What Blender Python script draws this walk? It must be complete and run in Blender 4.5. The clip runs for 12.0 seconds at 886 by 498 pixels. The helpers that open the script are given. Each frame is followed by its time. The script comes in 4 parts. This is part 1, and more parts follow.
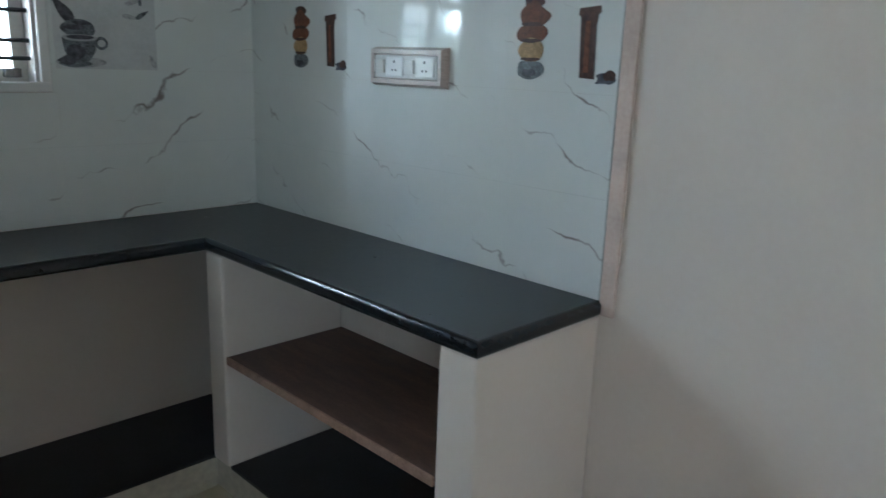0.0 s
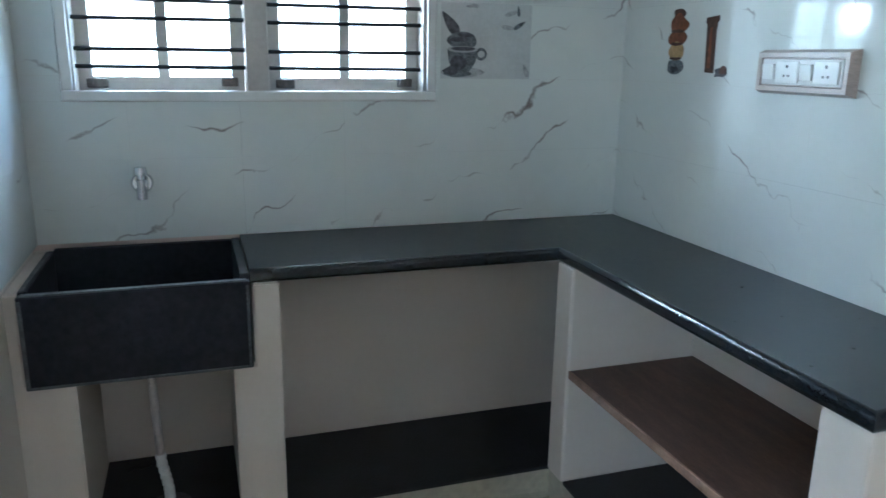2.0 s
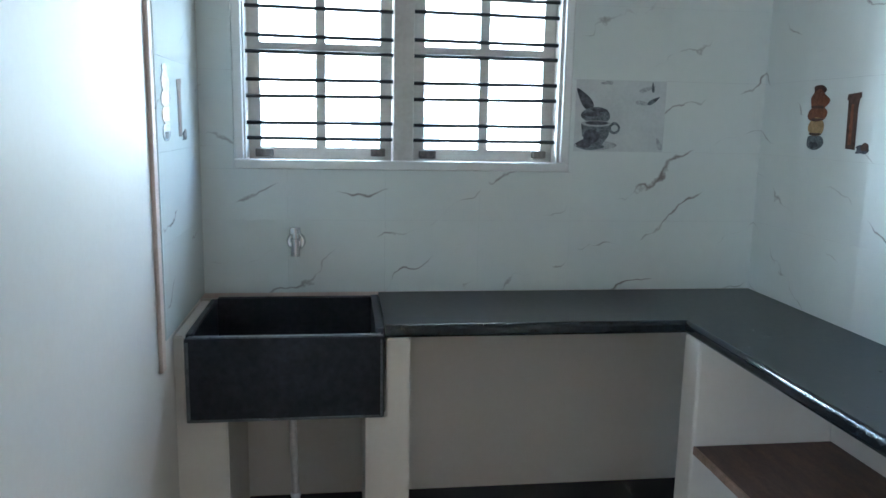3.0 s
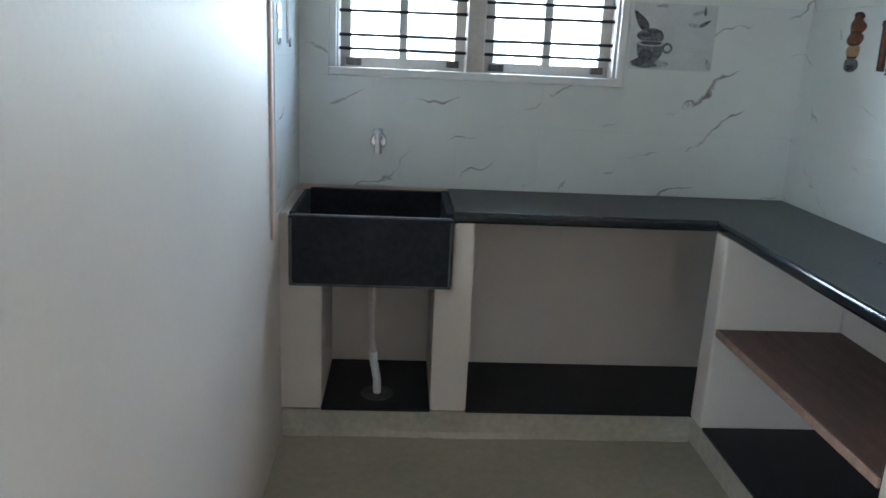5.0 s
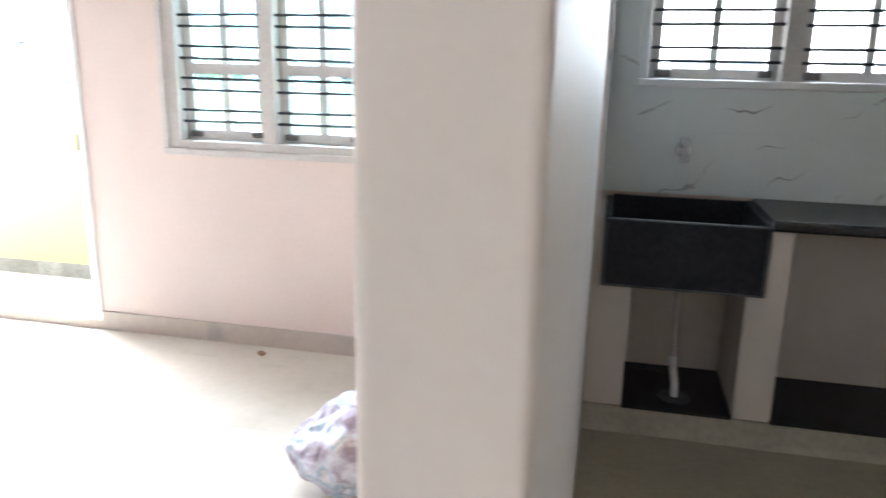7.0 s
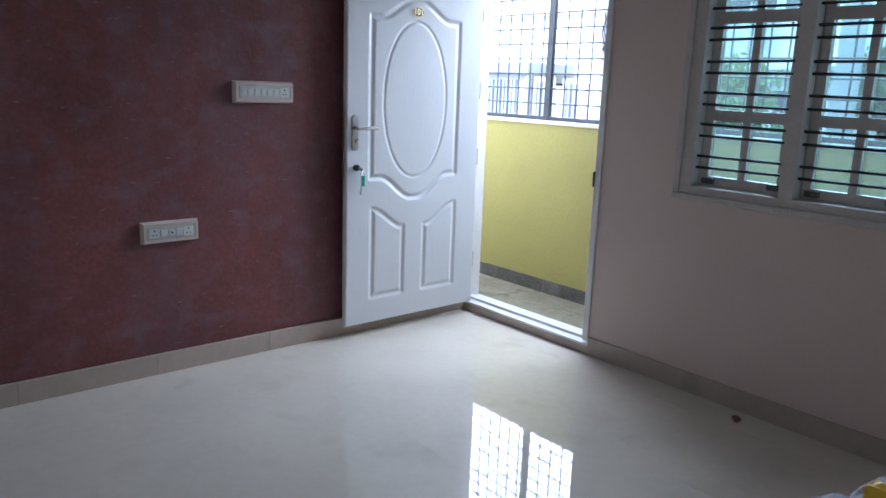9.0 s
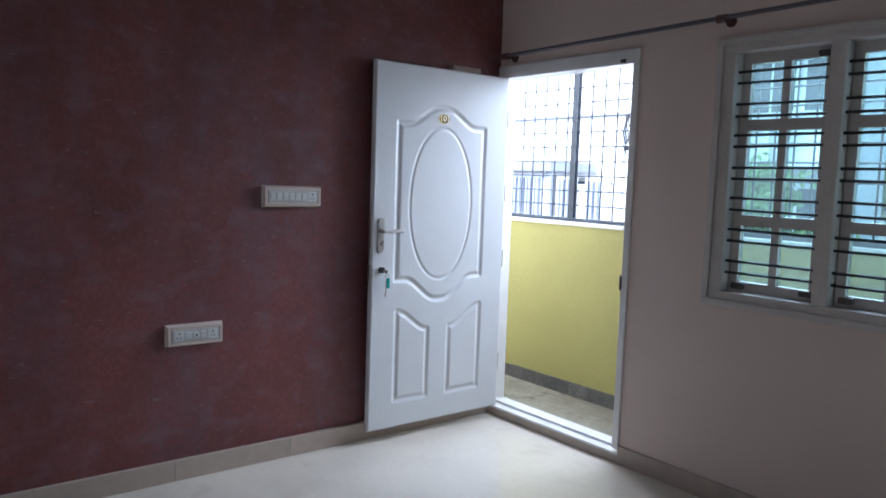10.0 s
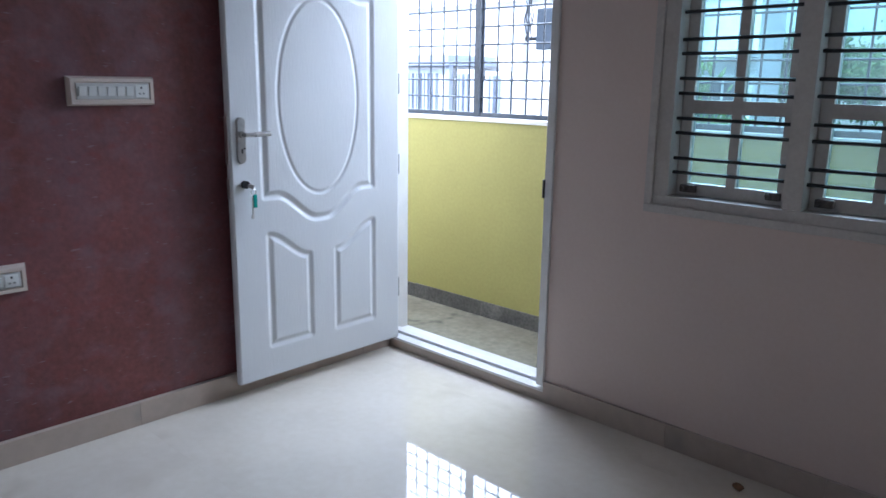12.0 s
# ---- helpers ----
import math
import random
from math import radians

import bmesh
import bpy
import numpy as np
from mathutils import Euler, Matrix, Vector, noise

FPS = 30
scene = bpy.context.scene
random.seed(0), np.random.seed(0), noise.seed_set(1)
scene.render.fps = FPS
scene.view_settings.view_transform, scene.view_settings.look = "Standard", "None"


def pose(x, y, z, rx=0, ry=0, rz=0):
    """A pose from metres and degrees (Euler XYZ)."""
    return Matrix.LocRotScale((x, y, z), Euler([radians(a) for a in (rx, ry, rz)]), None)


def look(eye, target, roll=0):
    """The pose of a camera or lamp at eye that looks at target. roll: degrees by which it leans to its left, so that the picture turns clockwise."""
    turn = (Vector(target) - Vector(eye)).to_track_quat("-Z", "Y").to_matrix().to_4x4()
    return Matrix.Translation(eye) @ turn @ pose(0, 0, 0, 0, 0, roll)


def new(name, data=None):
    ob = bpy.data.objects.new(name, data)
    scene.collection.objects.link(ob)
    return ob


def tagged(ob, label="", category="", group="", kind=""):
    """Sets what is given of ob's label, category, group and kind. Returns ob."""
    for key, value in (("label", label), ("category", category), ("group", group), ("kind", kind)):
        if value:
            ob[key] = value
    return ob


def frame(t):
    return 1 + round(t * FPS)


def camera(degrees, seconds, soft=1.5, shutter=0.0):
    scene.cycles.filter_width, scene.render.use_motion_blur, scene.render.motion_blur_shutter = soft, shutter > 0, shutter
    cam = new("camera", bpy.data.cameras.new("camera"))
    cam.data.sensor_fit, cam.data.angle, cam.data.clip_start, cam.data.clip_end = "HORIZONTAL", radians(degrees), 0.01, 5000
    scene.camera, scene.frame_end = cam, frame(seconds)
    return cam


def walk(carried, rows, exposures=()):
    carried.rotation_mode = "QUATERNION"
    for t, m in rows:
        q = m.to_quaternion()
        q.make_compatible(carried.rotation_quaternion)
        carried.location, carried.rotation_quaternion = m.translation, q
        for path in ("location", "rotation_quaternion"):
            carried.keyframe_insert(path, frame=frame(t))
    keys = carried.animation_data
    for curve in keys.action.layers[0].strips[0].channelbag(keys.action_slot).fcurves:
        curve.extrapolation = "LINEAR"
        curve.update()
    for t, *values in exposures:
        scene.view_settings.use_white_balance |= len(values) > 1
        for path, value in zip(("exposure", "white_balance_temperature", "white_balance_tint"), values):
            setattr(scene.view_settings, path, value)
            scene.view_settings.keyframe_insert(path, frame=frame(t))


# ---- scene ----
cam = camera(61.3, 12.0, shutter=0.3)
PATH = [
    (0, (0.579, 0.985, 1.445), (1.956, 2.353, 0.963), 2.1),
    (0.5, (0.623, 1.052, 1.45), (1.835, 2.574, 0.987), 2.4),
    (1, (0.651, 1.086, 1.437), (1.659, 2.749, 0.972), 1.2),
    (1.5, (0.623, 1.103, 1.444), (1.448, 2.859, 0.958), 1.0),
    (2, (0.615, 1.1, 1.448), (1.228, 2.939, 0.957), 0.9),
    (2.5, (0.596, 1.075, 1.476), (1.007, 2.989, 1.065), 0.5),
    (2.7, (0.63, 1.045, 1.487), (0.926, 2.994, 1.153), 0.0),
    (4.3, (0.533, 0.726, 1.427), (0.755, 2.648, 0.919), 2.9),
    (4.5, (0.545, 0.69, 1.443), (0.77, 2.603, 0.903), 2.8),
    (5, (0.547, 0.596, 1.439), (0.664, 2.523, 0.914), 2.7),
    (5.5, (0.552, 0.507, 1.442), (0.567, 2.42, 0.859), 3.1),
    (6, (0.439, 0.45, 1.413), (0.417, 2.353, 0.798), 3.4),
    (6.5, (0.29, 0.436, 1.439), (0.175, 2.341, 0.84), 2.7),
    (6.8, (0.217, 0.415, 1.46), (-0.07, 2.319, 0.918), 1.4),
    (7, (0.176, 0.398, 1.416), (-0.251, 2.287, 0.915), 1.1),
    (7.2, (0.154, 0.383, 1.424), (-0.473, 2.21, 0.903), 0.3),
    (7.3, (0.135, 0.434, 1.406), (-0.592, 2.223, 0.884), -0.3),
    (7.5, (0.128, 0.42, 1.408), (-0.779, 2.126, 0.892), -0.4),
    (7.7, (0.121, 0.423, 1.405), (-0.927, 2.048, 0.893), 0.1),
    (9.3, (0.094, 0.427, 1.452), (-1.421, 1.668, 1.043), 2.0),
    (9.5, (0.072, 0.41, 1.463), (-1.452, 1.649, 1.089), 2.1),
    (10, (0.073, 0.438, 1.481), (-1.488, 1.674, 1.293), 2.0),
    (10.5, (-0.006, 0.495, 1.468), (-1.584, 1.72, 1.382), 1.9),
    (11, (-0.172, 0.576, 1.458), (-1.629, 1.943, 1.368), 1.6),
    (11.5, (-0.334, 0.728, 1.426), (-1.726, 2.128, 1.104), 0.7),
    (12, (-0.498, 0.986, 1.417), (-1.848, 2.395, 0.978), 0.8),
]
EXPOSURES = [(0.0, 4.5, 5250, 0), (1.0, 4.85, 4900, -2), (1.5, 5.0, 4900, -2), (2.0, 5.2, 4900, -2), (2.5, 5.3, 4950, -2), (4.5, 5.15, 5150, 0), (5.5, 5.25, 5300, 4), (6.0, 5.3, 5350, 6), (6.5, 5.25, 5500, 7), (7.0, 4.95, 5650, 8), (7.2, 4.6, 5650, 9), (7.5, 3.8, 5600, 10), (7.7, 3.3, 5450, 10), (9.3, 2.0, 5200, 11), (10.0, 2.0, 5300, 11), (10.5, 2.0, 5420, 11), (11.0, 1.95, 5300, 11), (12.0, 1.97, 5150, 11)]
walk(cam, [(t, look(eye, goal, roll)) for t, eye, goal, roll in PATH], EXPOSURES)

# ---------------------------------------------------------------- light
world = bpy.data.worlds.new("sky")
scene.world = world
world.use_nodes = True
wn = world.node_tree
sky = wn.nodes.new("ShaderNodeTexSky")
sky.sky_type = "NISHITA"
sky.sun_disc = False
sky.sun_elevation = radians(52)
sky.sun_rotation = radians(150)
sky.dust_density = 3.0
wn.links.new(sky.outputs[0], wn.nodes["Background"].inputs[0])
wn.nodes["Background"].inputs[1].default_value = 0.14

sun_data = bpy.data.lights.new("sun", "SUN")
sun_data.energy = 3.0
sun_data.angle = radians(8)
sun_data.color = (1.0, 0.96, 0.9)
sun = new("sun", sun_data)
sun.matrix_world = look((-6, -10, 14), (0, 0, 0))


def window_light(name, x, y, z, width, height, watts, color=(0.86, 0.94, 1.0), way=-1, fall=0.0):
    data = bpy.data.lights.new(name, "AREA")
    data.shape, data.size, data.size_y = "RECTANGLE", width, height
    data.energy, data.color = watts, color
    ob = new(name, data)
    ob.matrix_world = look((x, y, z), (x, y + way, z - fall))
    return ob


window_light("kitchen_window_daylight", 0.62, 4.36, 1.90, 1.2, 1.1, 2.1, (0.93, 0.98, 0.98))
window_light("balcony_daylight", -4.5, 5.45, 3.15, 6.0, 3.2, 262, (0.93, 0.965, 1.0), -1, 0.55)
# Unseen fill lamp set in the added south opening; no known source there.
window_light("added_back_fill", -2.6, -3.2 - 0.07, 1.6, 0.56, 0.76, 1.35, (0.95, 0.97, 1.0), 1)


# ---------------------------------------------------------------- materials
def material(name, color, rough=0.5, metal=0.0, spread=0.08, scale=6.0, fine=90.0, bump=0.04, spec=0.5, coat=0.0, stretch=(1, 1, 1), random_tone=0.0):
    m = bpy.data.materials.new(name)
    m.use_nodes = True
    n, l = m.node_tree.nodes, m.node_tree.links
    b = n["Principled BSDF"]
    b.inputs["Roughness"].default_value = rough
    b.inputs["Metallic"].default_value = metal
    b.inputs["Specular IOR Level"].default_value = spec
    b.inputs["Coat Weight"].default_value = coat
    geo = n.new("ShaderNodeNewGeometry")
    mp = n.new("ShaderNodeMapping")
    mp.inputs["Scale"].default_value = stretch
    l.new(geo.outputs["Position"], mp.inputs["Vector"])
    big = n.new("ShaderNodeTexNoise")
    big.inputs["Scale"].default_value, big.inputs["Detail"].default_value = scale, 5
    small = n.new("ShaderNodeTexNoise")
    small.inputs["Scale"].default_value, small.inputs["Detail"].default_value = fine, 3
    l.new(mp.outputs[0], big.inputs["Vector"])
    l.new(mp.outputs[0], small.inputs["Vector"])
    ramp = n.new("ShaderNodeValToRGB")
    ramp.color_ramp.elements[0].position, ramp.color_ramp.elements[1].position = 0.3, 0.7
    ramp.color_ramp.elements[0].color = (*[max(0, c * (1 - spread)) for c in color], 1)
    ramp.color_ramp.elements[1].color = (*[min(1, c * (1 + spread)) for c in color], 1)
    l.new(big.outputs[0], ramp.inputs[0])
    mixn = n.new("ShaderNodeMix")
    mixn.data_type, mixn.blend_type = "RGBA", "OVERLAY"
    mixn.inputs[0].default_value = min(1.0, spread * 2)
    l.new(ramp.outputs[0], mixn.inputs[6])
    l.new(small.outputs[0], mixn.inputs[7])
    out = mixn.outputs[2]
    if random_tone:
        info = n.new("ShaderNodeObjectInfo")
        hsv = n.new("ShaderNodeHueSaturation")
        mr = n.new("ShaderNodeMapRange")
        mr.inputs[3].default_value, mr.inputs[4].default_value = 1 - random_tone, 1 + random_tone
        l.new(info.outputs["Random"], mr.inputs[0])
        l.new(mr.outputs[0], hsv.inputs["Value"])
        l.new(out, hsv.inputs["Color"])
        out = hsv.outputs[0]
    l.new(out, b.inputs["Base Color"])
    rr = n.new("ShaderNodeMapRange")
    rr.inputs[3].default_value, rr.inputs[4].default_value = max(0.015, rough - 0.06), min(1, rough + 0.06) if rough > 0.03 else 0.035
    l.new(big.outputs[0], rr.inputs[0])
    l.new(rr.outputs[0], b.inputs["Roughness"])
    if bump:
        bp = n.new("ShaderNodeBump")
        bp.inputs["Strength"].default_value, bp.inputs["Distance"].default_value = bump, 0.01
        l.new(small.outputs[0], bp.inputs["Height"])
        l.new(bp.outputs[0], b.inputs["Normal"])
    return m


def veined_tile(name, base, vein, rough, scale, width, random_shift=True, cloud=0.05, slant=False):
    """Glazed tile with thin broken veins that differ from tile to tile."""
    m = material(name, base, rough, spread=cloud, scale=2.5, fine=25, bump=0.0)
    n, l = m.node_tree.nodes, m.node_tree.links
    b = n["Principled BSDF"]
    if slant:
        b.inputs["Specular IOR Level"].default_value = 0.17
    geo = n.new("ShaderNodeNewGeometry")
    at = geo.outputs["Position"]
    if random_shift:
        info = n.new("ShaderNodeObjectInfo")
        mul = n.new("ShaderNodeVectorMath")
        mul.operation = "MULTIPLY_ADD"
        comb = n.new("ShaderNodeCombineXYZ")
        for k in range(3):
            l.new(info.outputs["Random"], comb.inputs[k])
        mul.inputs[1].default_value = (7.3, 5.1, 9.7)
        l.new(comb.outputs[0], mul.inputs[0])
        l.new(at, mul.inputs[2])
        at = mul.outputs[0]
    warp = n.new("ShaderNodeTexNoise")
    warp.inputs["Scale"].default_value, warp.inputs["Detail"].default_value = scale, 3.2
    warp.inputs["Roughness"].default_value = 0.5
    l.new(at, warp.inputs["Vector"])
    level = warp.outputs[0]
    if slant:
        # parallel drifting strokes that rise across the wall, bent and roughened by noise
        across = n.new("ShaderNodeVectorMath")
        across.operation = "DOT_PRODUCT"
        across.inputs[1].default_value = (2.3, 2.3, -5.2)
        l.new(at, across.inputs[0])
        rough_edge = n.new("ShaderNodeTexNoise")
        rough_edge.inputs["Scale"].default_value, rough_edge.inputs["Detail"].default_value = 13, 3
        l.new(at, rough_edge.inputs["Vector"])
        bend, jag, wrap = (n.new("ShaderNodeMath") for _ in range(3))
        bend.operation = jag.operation = "MULTIPLY_ADD"
        bend.inputs[1].default_value, jag.inputs[1].default_value = 1.8, 0.42
        l.new(level, bend.inputs[0])
        l.new(across.outputs["Value"], bend.inputs[2])
        l.new(rough_edge.outputs[0], jag.inputs[0])
        l.new(bend.outputs[0], jag.inputs[2])
        wrap.operation = "FRACT"
        l.new(jag.outputs[0], wrap.inputs[0])
        level = wrap.outputs[0]
    sub = n.new("ShaderNodeMath")
    sub.operation = "SUBTRACT"
    sub.inputs[1].default_value = 0.5
    l.new(level, sub.inputs[0])
    ab = n.new("ShaderNodeMath")
    ab.operation = "ABSOLUTE"
    l.new(sub.outputs[0], ab.inputs[0])
    line = n.new("ShaderNodeMapRange")
    line.inputs[1].default_value, line.inputs[2].default_value = 0.0, width
    line.inputs[3].default_value, line.inputs[4].default_value = 1.0, 0.0
    l.new(ab.outputs[0], line.inputs[0])
    gate = n.new("ShaderNodeTexNoise")
    gate.inputs["Scale"].default_value, gate.inputs["Detail"].default_value = (6.0 if slant else scale * 3.2), 2
    l.new(at, gate.inputs["Vector"])
    gr = n.new("ShaderNodeMapRange")
    gr.inputs[1].default_value, gr.inputs[2].default_value = (0.47, 0.70) if slant else (0.51, 0.70)
    l.new(gate.outputs[0], gr.inputs[0])
    amount = n.new("ShaderNodeMath")
    amount.operation = "MULTIPLY"
    l.new(line.outputs[0], amount.inputs[0])
    l.new(gr.outputs[0], amount.inputs[1])
    if slant:
        # strokes swell into dark nodes and taper away between them
        line.inputs[2].default_value = 1.0
        line.inputs[3].default_value, line.inputs[4].default_value = 0.0, 1.0 / width
        amount.operation = "SUBTRACT"
        amount.use_clamp = True
        l.new(gr.outputs[0], amount.inputs[0])
        l.new(line.outputs[0], amount.inputs[1])
    mix = n.new("ShaderNodeMix")
    mix.data_type = "RGBA"
    l.new(amount.outputs[0], mix.inputs[0])
    l.new(b.inputs["Base Color"].links[0].from_socket, mix.inputs[6])
    mix.inputs[7].default_value = (*vein, 1)
    l.new(mix.outputs[2], b.inputs["Base Color"])
    return m


def clear_glass(name, tint, gloss=0.08, dust=0.0):
    m = bpy.data.materials.new(name)
    m.use_nodes = True
    n, l = m.node_tree.nodes, m.node_tree.links
    out = n["Material Output"]
    tr, gl, mx = n.new("ShaderNodeBsdfTransparent"), n.new("ShaderNodeBsdfGlossy"), n.new("ShaderNodeMixShader")
    tr.inputs[0].default_value = (*tint, 1)
    gl.inputs["Roughness"].default_value = 0.03
    mx.inputs[0].default_value = gloss
    clear = tr.outputs[0]
    if dust:
        film, dusty = n.new("ShaderNodeBsdfTranslucent"), n.new("ShaderNodeMixShader")
        film.inputs[0].default_value = (0.75, 0.85, 0.85, 1)
        dusty.inputs[0].default_value = dust
        l.new(clear, dusty.inputs[1])
        l.new(film.outputs[0], dusty.inputs[2])
        clear = dusty.outputs[0]
    l.new(clear, mx.inputs[1])
    l.new(gl.outputs[0], mx.inputs[2])
    l.new(mx.outputs[0], out.inputs[0])
    return m


PLASTER = material("cream_wall_paint", (0.67, 0.545, 0.48), 0.62, spread=0.035, scale=1.6, fine=60, bump=0.06)
PLASTER_WHITE = material("off_white_wall_paint", (0.73, 0.655, 0.585), 0.6, spread=0.035, scale=1.8, fine=60, bump=0.06)
CEILING = material("white_ceiling_paint", (0.72, 0.71, 0.69), 0.8, spread=0.03, scale=1.5)
FLOOR_TILE = veined_tile("polished_vitrified_tile", (0.64, 0.58, 0.49), (0.56, 0.50, 0.41), 0.02, 1.3, 0.05, True, 0.05)
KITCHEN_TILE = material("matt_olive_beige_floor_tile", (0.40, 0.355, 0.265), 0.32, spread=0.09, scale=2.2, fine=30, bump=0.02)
GROUT = material("grey_grout", (0.54, 0.50, 0.43), 0.8)
SKIRTING = veined_tile("skirting_tile", (0.46, 0.38, 0.315), (0.34, 0.30, 0.26), 0.3, 1.5, 0.05, True, 0.06)
PLINTH = material("cement_washed_plinth", (0.50, 0.46, 0.37), 0.5, spread=0.12, scale=5, fine=40, bump=0.08)
WALL_TILE = veined_tile("marble_print_wall_tile", (0.715, 0.735, 0.71), (0.21, 0.17, 0.16), 0.045, 2.6, 0.042, False, 0.03, True)
GRANITE = material("black_granite", (0.016, 0.019, 0.023), 0.3, spread=0.35, scale=40, fine=300, bump=0.02)
GRANITE_EDGE = material("polished_black_granite_edge", (0.016, 0.019, 0.023), 0.13, spread=0.3, scale=40, fine=300, bump=0.0)
GRANITE_DULL = material("unpolished_black_granite", (0.013, 0.013, 0.016), 0.55, spread=0.5, scale=9, fine=160, bump=0.08)
SINK_STONE = material("black_stone_sink", (0.015, 0.015, 0.022), 0.5, spread=0.4, scale=5, fine=45, bump=0.05, spec=0.28)
SINK_EDGE = material("chalky_grey_stone_edge", (0.10, 0.10, 0.105), 0.7, spread=0.4, scale=14, fine=120, bump=0.15)
SHELF_WOOD = material("brown_shelf_wood", (0.115, 0.062, 0.042), 0.5, spread=0.3, scale=5, fine=70, bump=0.06, stretch=(6, 1, 6))
SHELF_EDGE = material("raw_shelf_edge", (0.34, 0.22, 0.16), 0.6, spread=0.2, scale=20, fine=120)
DOOR_PAINT = material("white_door_enamel", (0.68, 0.69, 0.705), 0.36, spread=0.015, scale=3, fine=140, bump=0.05, stretch=(1, 1, 0.15))
FRAME_PAINT = material("white_frame_enamel", (0.76, 0.75, 0.73), 0.35, spread=0.05, scale=8, fine=80)
WINDOW_PAINT = material("cream_window_enamel", (0.54, 0.50, 0.46), 0.45, spread=0.07, scale=9, fine=70)
IRON = material("black_iron_rod", (0.02, 0.022, 0.025), 0.45, metal=0.3, spread=0.3, scale=30)
GRILL_IRON = material("blue_black_grill_iron", (0.035, 0.045, 0.06), 0.5, spread=0.25, scale=25)
STEEL = material("brushed_steel", (0.60, 0.58, 0.56), 0.3, metal=1.0, spread=0.08, scale=60)
CHROME = material("chrome", (0.55, 0.56, 0.58), 0.16, metal=1.0, spread=0.03)
GOLD = material("brass_plate", (0.83, 0.62, 0.2), 0.22, metal=1.0, spread=0.06)
DARK_PLASTIC = material("black_plastic", (0.02, 0.02, 0.022), 0.4)
GREEN_PLASTIC = material("teal_plastic_tag", (0.01, 0.33, 0.27), 0.4)
SWITCH_WHITE = material("white_switch_plastic", (0.76, 0.76, 0.74), 0.3, spread=0.03)
# Plate greyed: the shade in the gaps between rockers is in this colour.
SWITCH_SHADED = material("shaded_switch_plate", (0.62, 0.61, 0.59), 0.4, spread=0.05)
BOARD_IVORY = material("ivory_switch_frame", (0.70, 0.60, 0.53), 0.35, spread=0.04)
BOARD_WOOD = material("pinkish_wood_frame", (0.45, 0.37, 0.33), 0.3, spread=0.12, scale=25, stretch=(1, 1, 6))
YELLOW = material("yellow_parapet_paint", (0.37, 0.345, 0.112), 0.75, spread=0.06, scale=2, fine=50, bump=0.08)
BALCONY_TILE = veined_tile("balcony_stone_floor", (0.26, 0.245, 0.19), (0.11, 0.115, 0.09), 0.75, 2.2, 0.05, True, 0.2)
GREY_STONE = material("grey_skirting_stone", (0.105, 0.103, 0.095), 0.45, spread=0.35, scale=7, fine=60, random_tone=0.25)
COPING = material("pale_coping_stone", (0.75, 0.74, 0.72), 0.5, spread=0.06)
ROD_METAL = material("dark_grey_curtain_rod", (0.10, 0.09, 0.10), 0.35, metal=0.6, spread=0.1)
KNOB_BROWN = material("maroon_bracket_wood", (0.09, 0.035, 0.03), 0.35, spread=0.2)
PIPE_WHITE = material("white_hose_plastic", (0.72, 0.72, 0.72), 0.4, spread=0.06, scale=30)
PIPE_GREY = material("translucent_outlet_plastic", (0.50, 0.455, 0.43), 0.35, spread=0.1, scale=30)
TRIM_PEACH = material("peach_edge_plaster", (0.66, 0.53, 0.46), 0.7, spread=0.1, scale=12)
HARDWARE_RUST = material("stained_steel_hinge", (0.10, 0.083, 0.072), 0.6, metal=0.0, spread=0.4, scale=40)
GLASS = clear_glass("dusty_tinted_window_glass", (0.60, 0.78, 0.80), 0.06, 0.05)
KITCHEN_GLASS = clear_glass("clear_window_glass", (0.95, 0.97, 0.97), 0.05)
INK_BROWN = material("brown_glaze", (0.075, 0.037, 0.027), 0.3, spread=0.35, scale=60, fine=200, spec=0.2)
INK_RUST = material("rust_glaze", (0.165, 0.06, 0.03), 0.3, spread=0.35, scale=60, fine=200, spec=0.2)
INK_OCHRE = material("ochre_glaze", (0.42, 0.28, 0.13), 0.3, spread=0.3, scale=60, fine=200, spec=0.2)
PICTURE_TILE = material("pale_grey_picture_glaze", (0.60, 0.61, 0.605), 0.12, spread=0.08, scale=9)
INK_SLATE = material("slate_glaze", (0.14, 0.15, 0.165), 0.3, spread=0.5, scale=50, fine=200, spec=0.2)
INK_PALE = material("pale_grey_glaze", (0.42, 0.42, 0.43), 0.2, spread=0.2, scale=50, fine=200)
INK_DARK = material("dark_glaze", (0.10, 0.10, 0.115), 0.2, spread=0.4, scale=50)
BAG_YELLOW = material("yellow_plastic_bag", (0.72, 0.48, 0.03), 0.35, spread=0.15, scale=10, fine=60)
PLATE_BROWN = material("dark_brown_plate_enamel", (0.035, 0.018, 0.012), 0.8, spread=0.1, spec=0.1)
PALE_BRASS = material("pale_polished_brass", (0.95, 0.86, 0.6), 0.45, metal=0.6, spread=0.04)
LITTER = material("dry_brown_leaf", (0.16, 0.085, 0.04), 0.7, spread=0.3, scale=40)


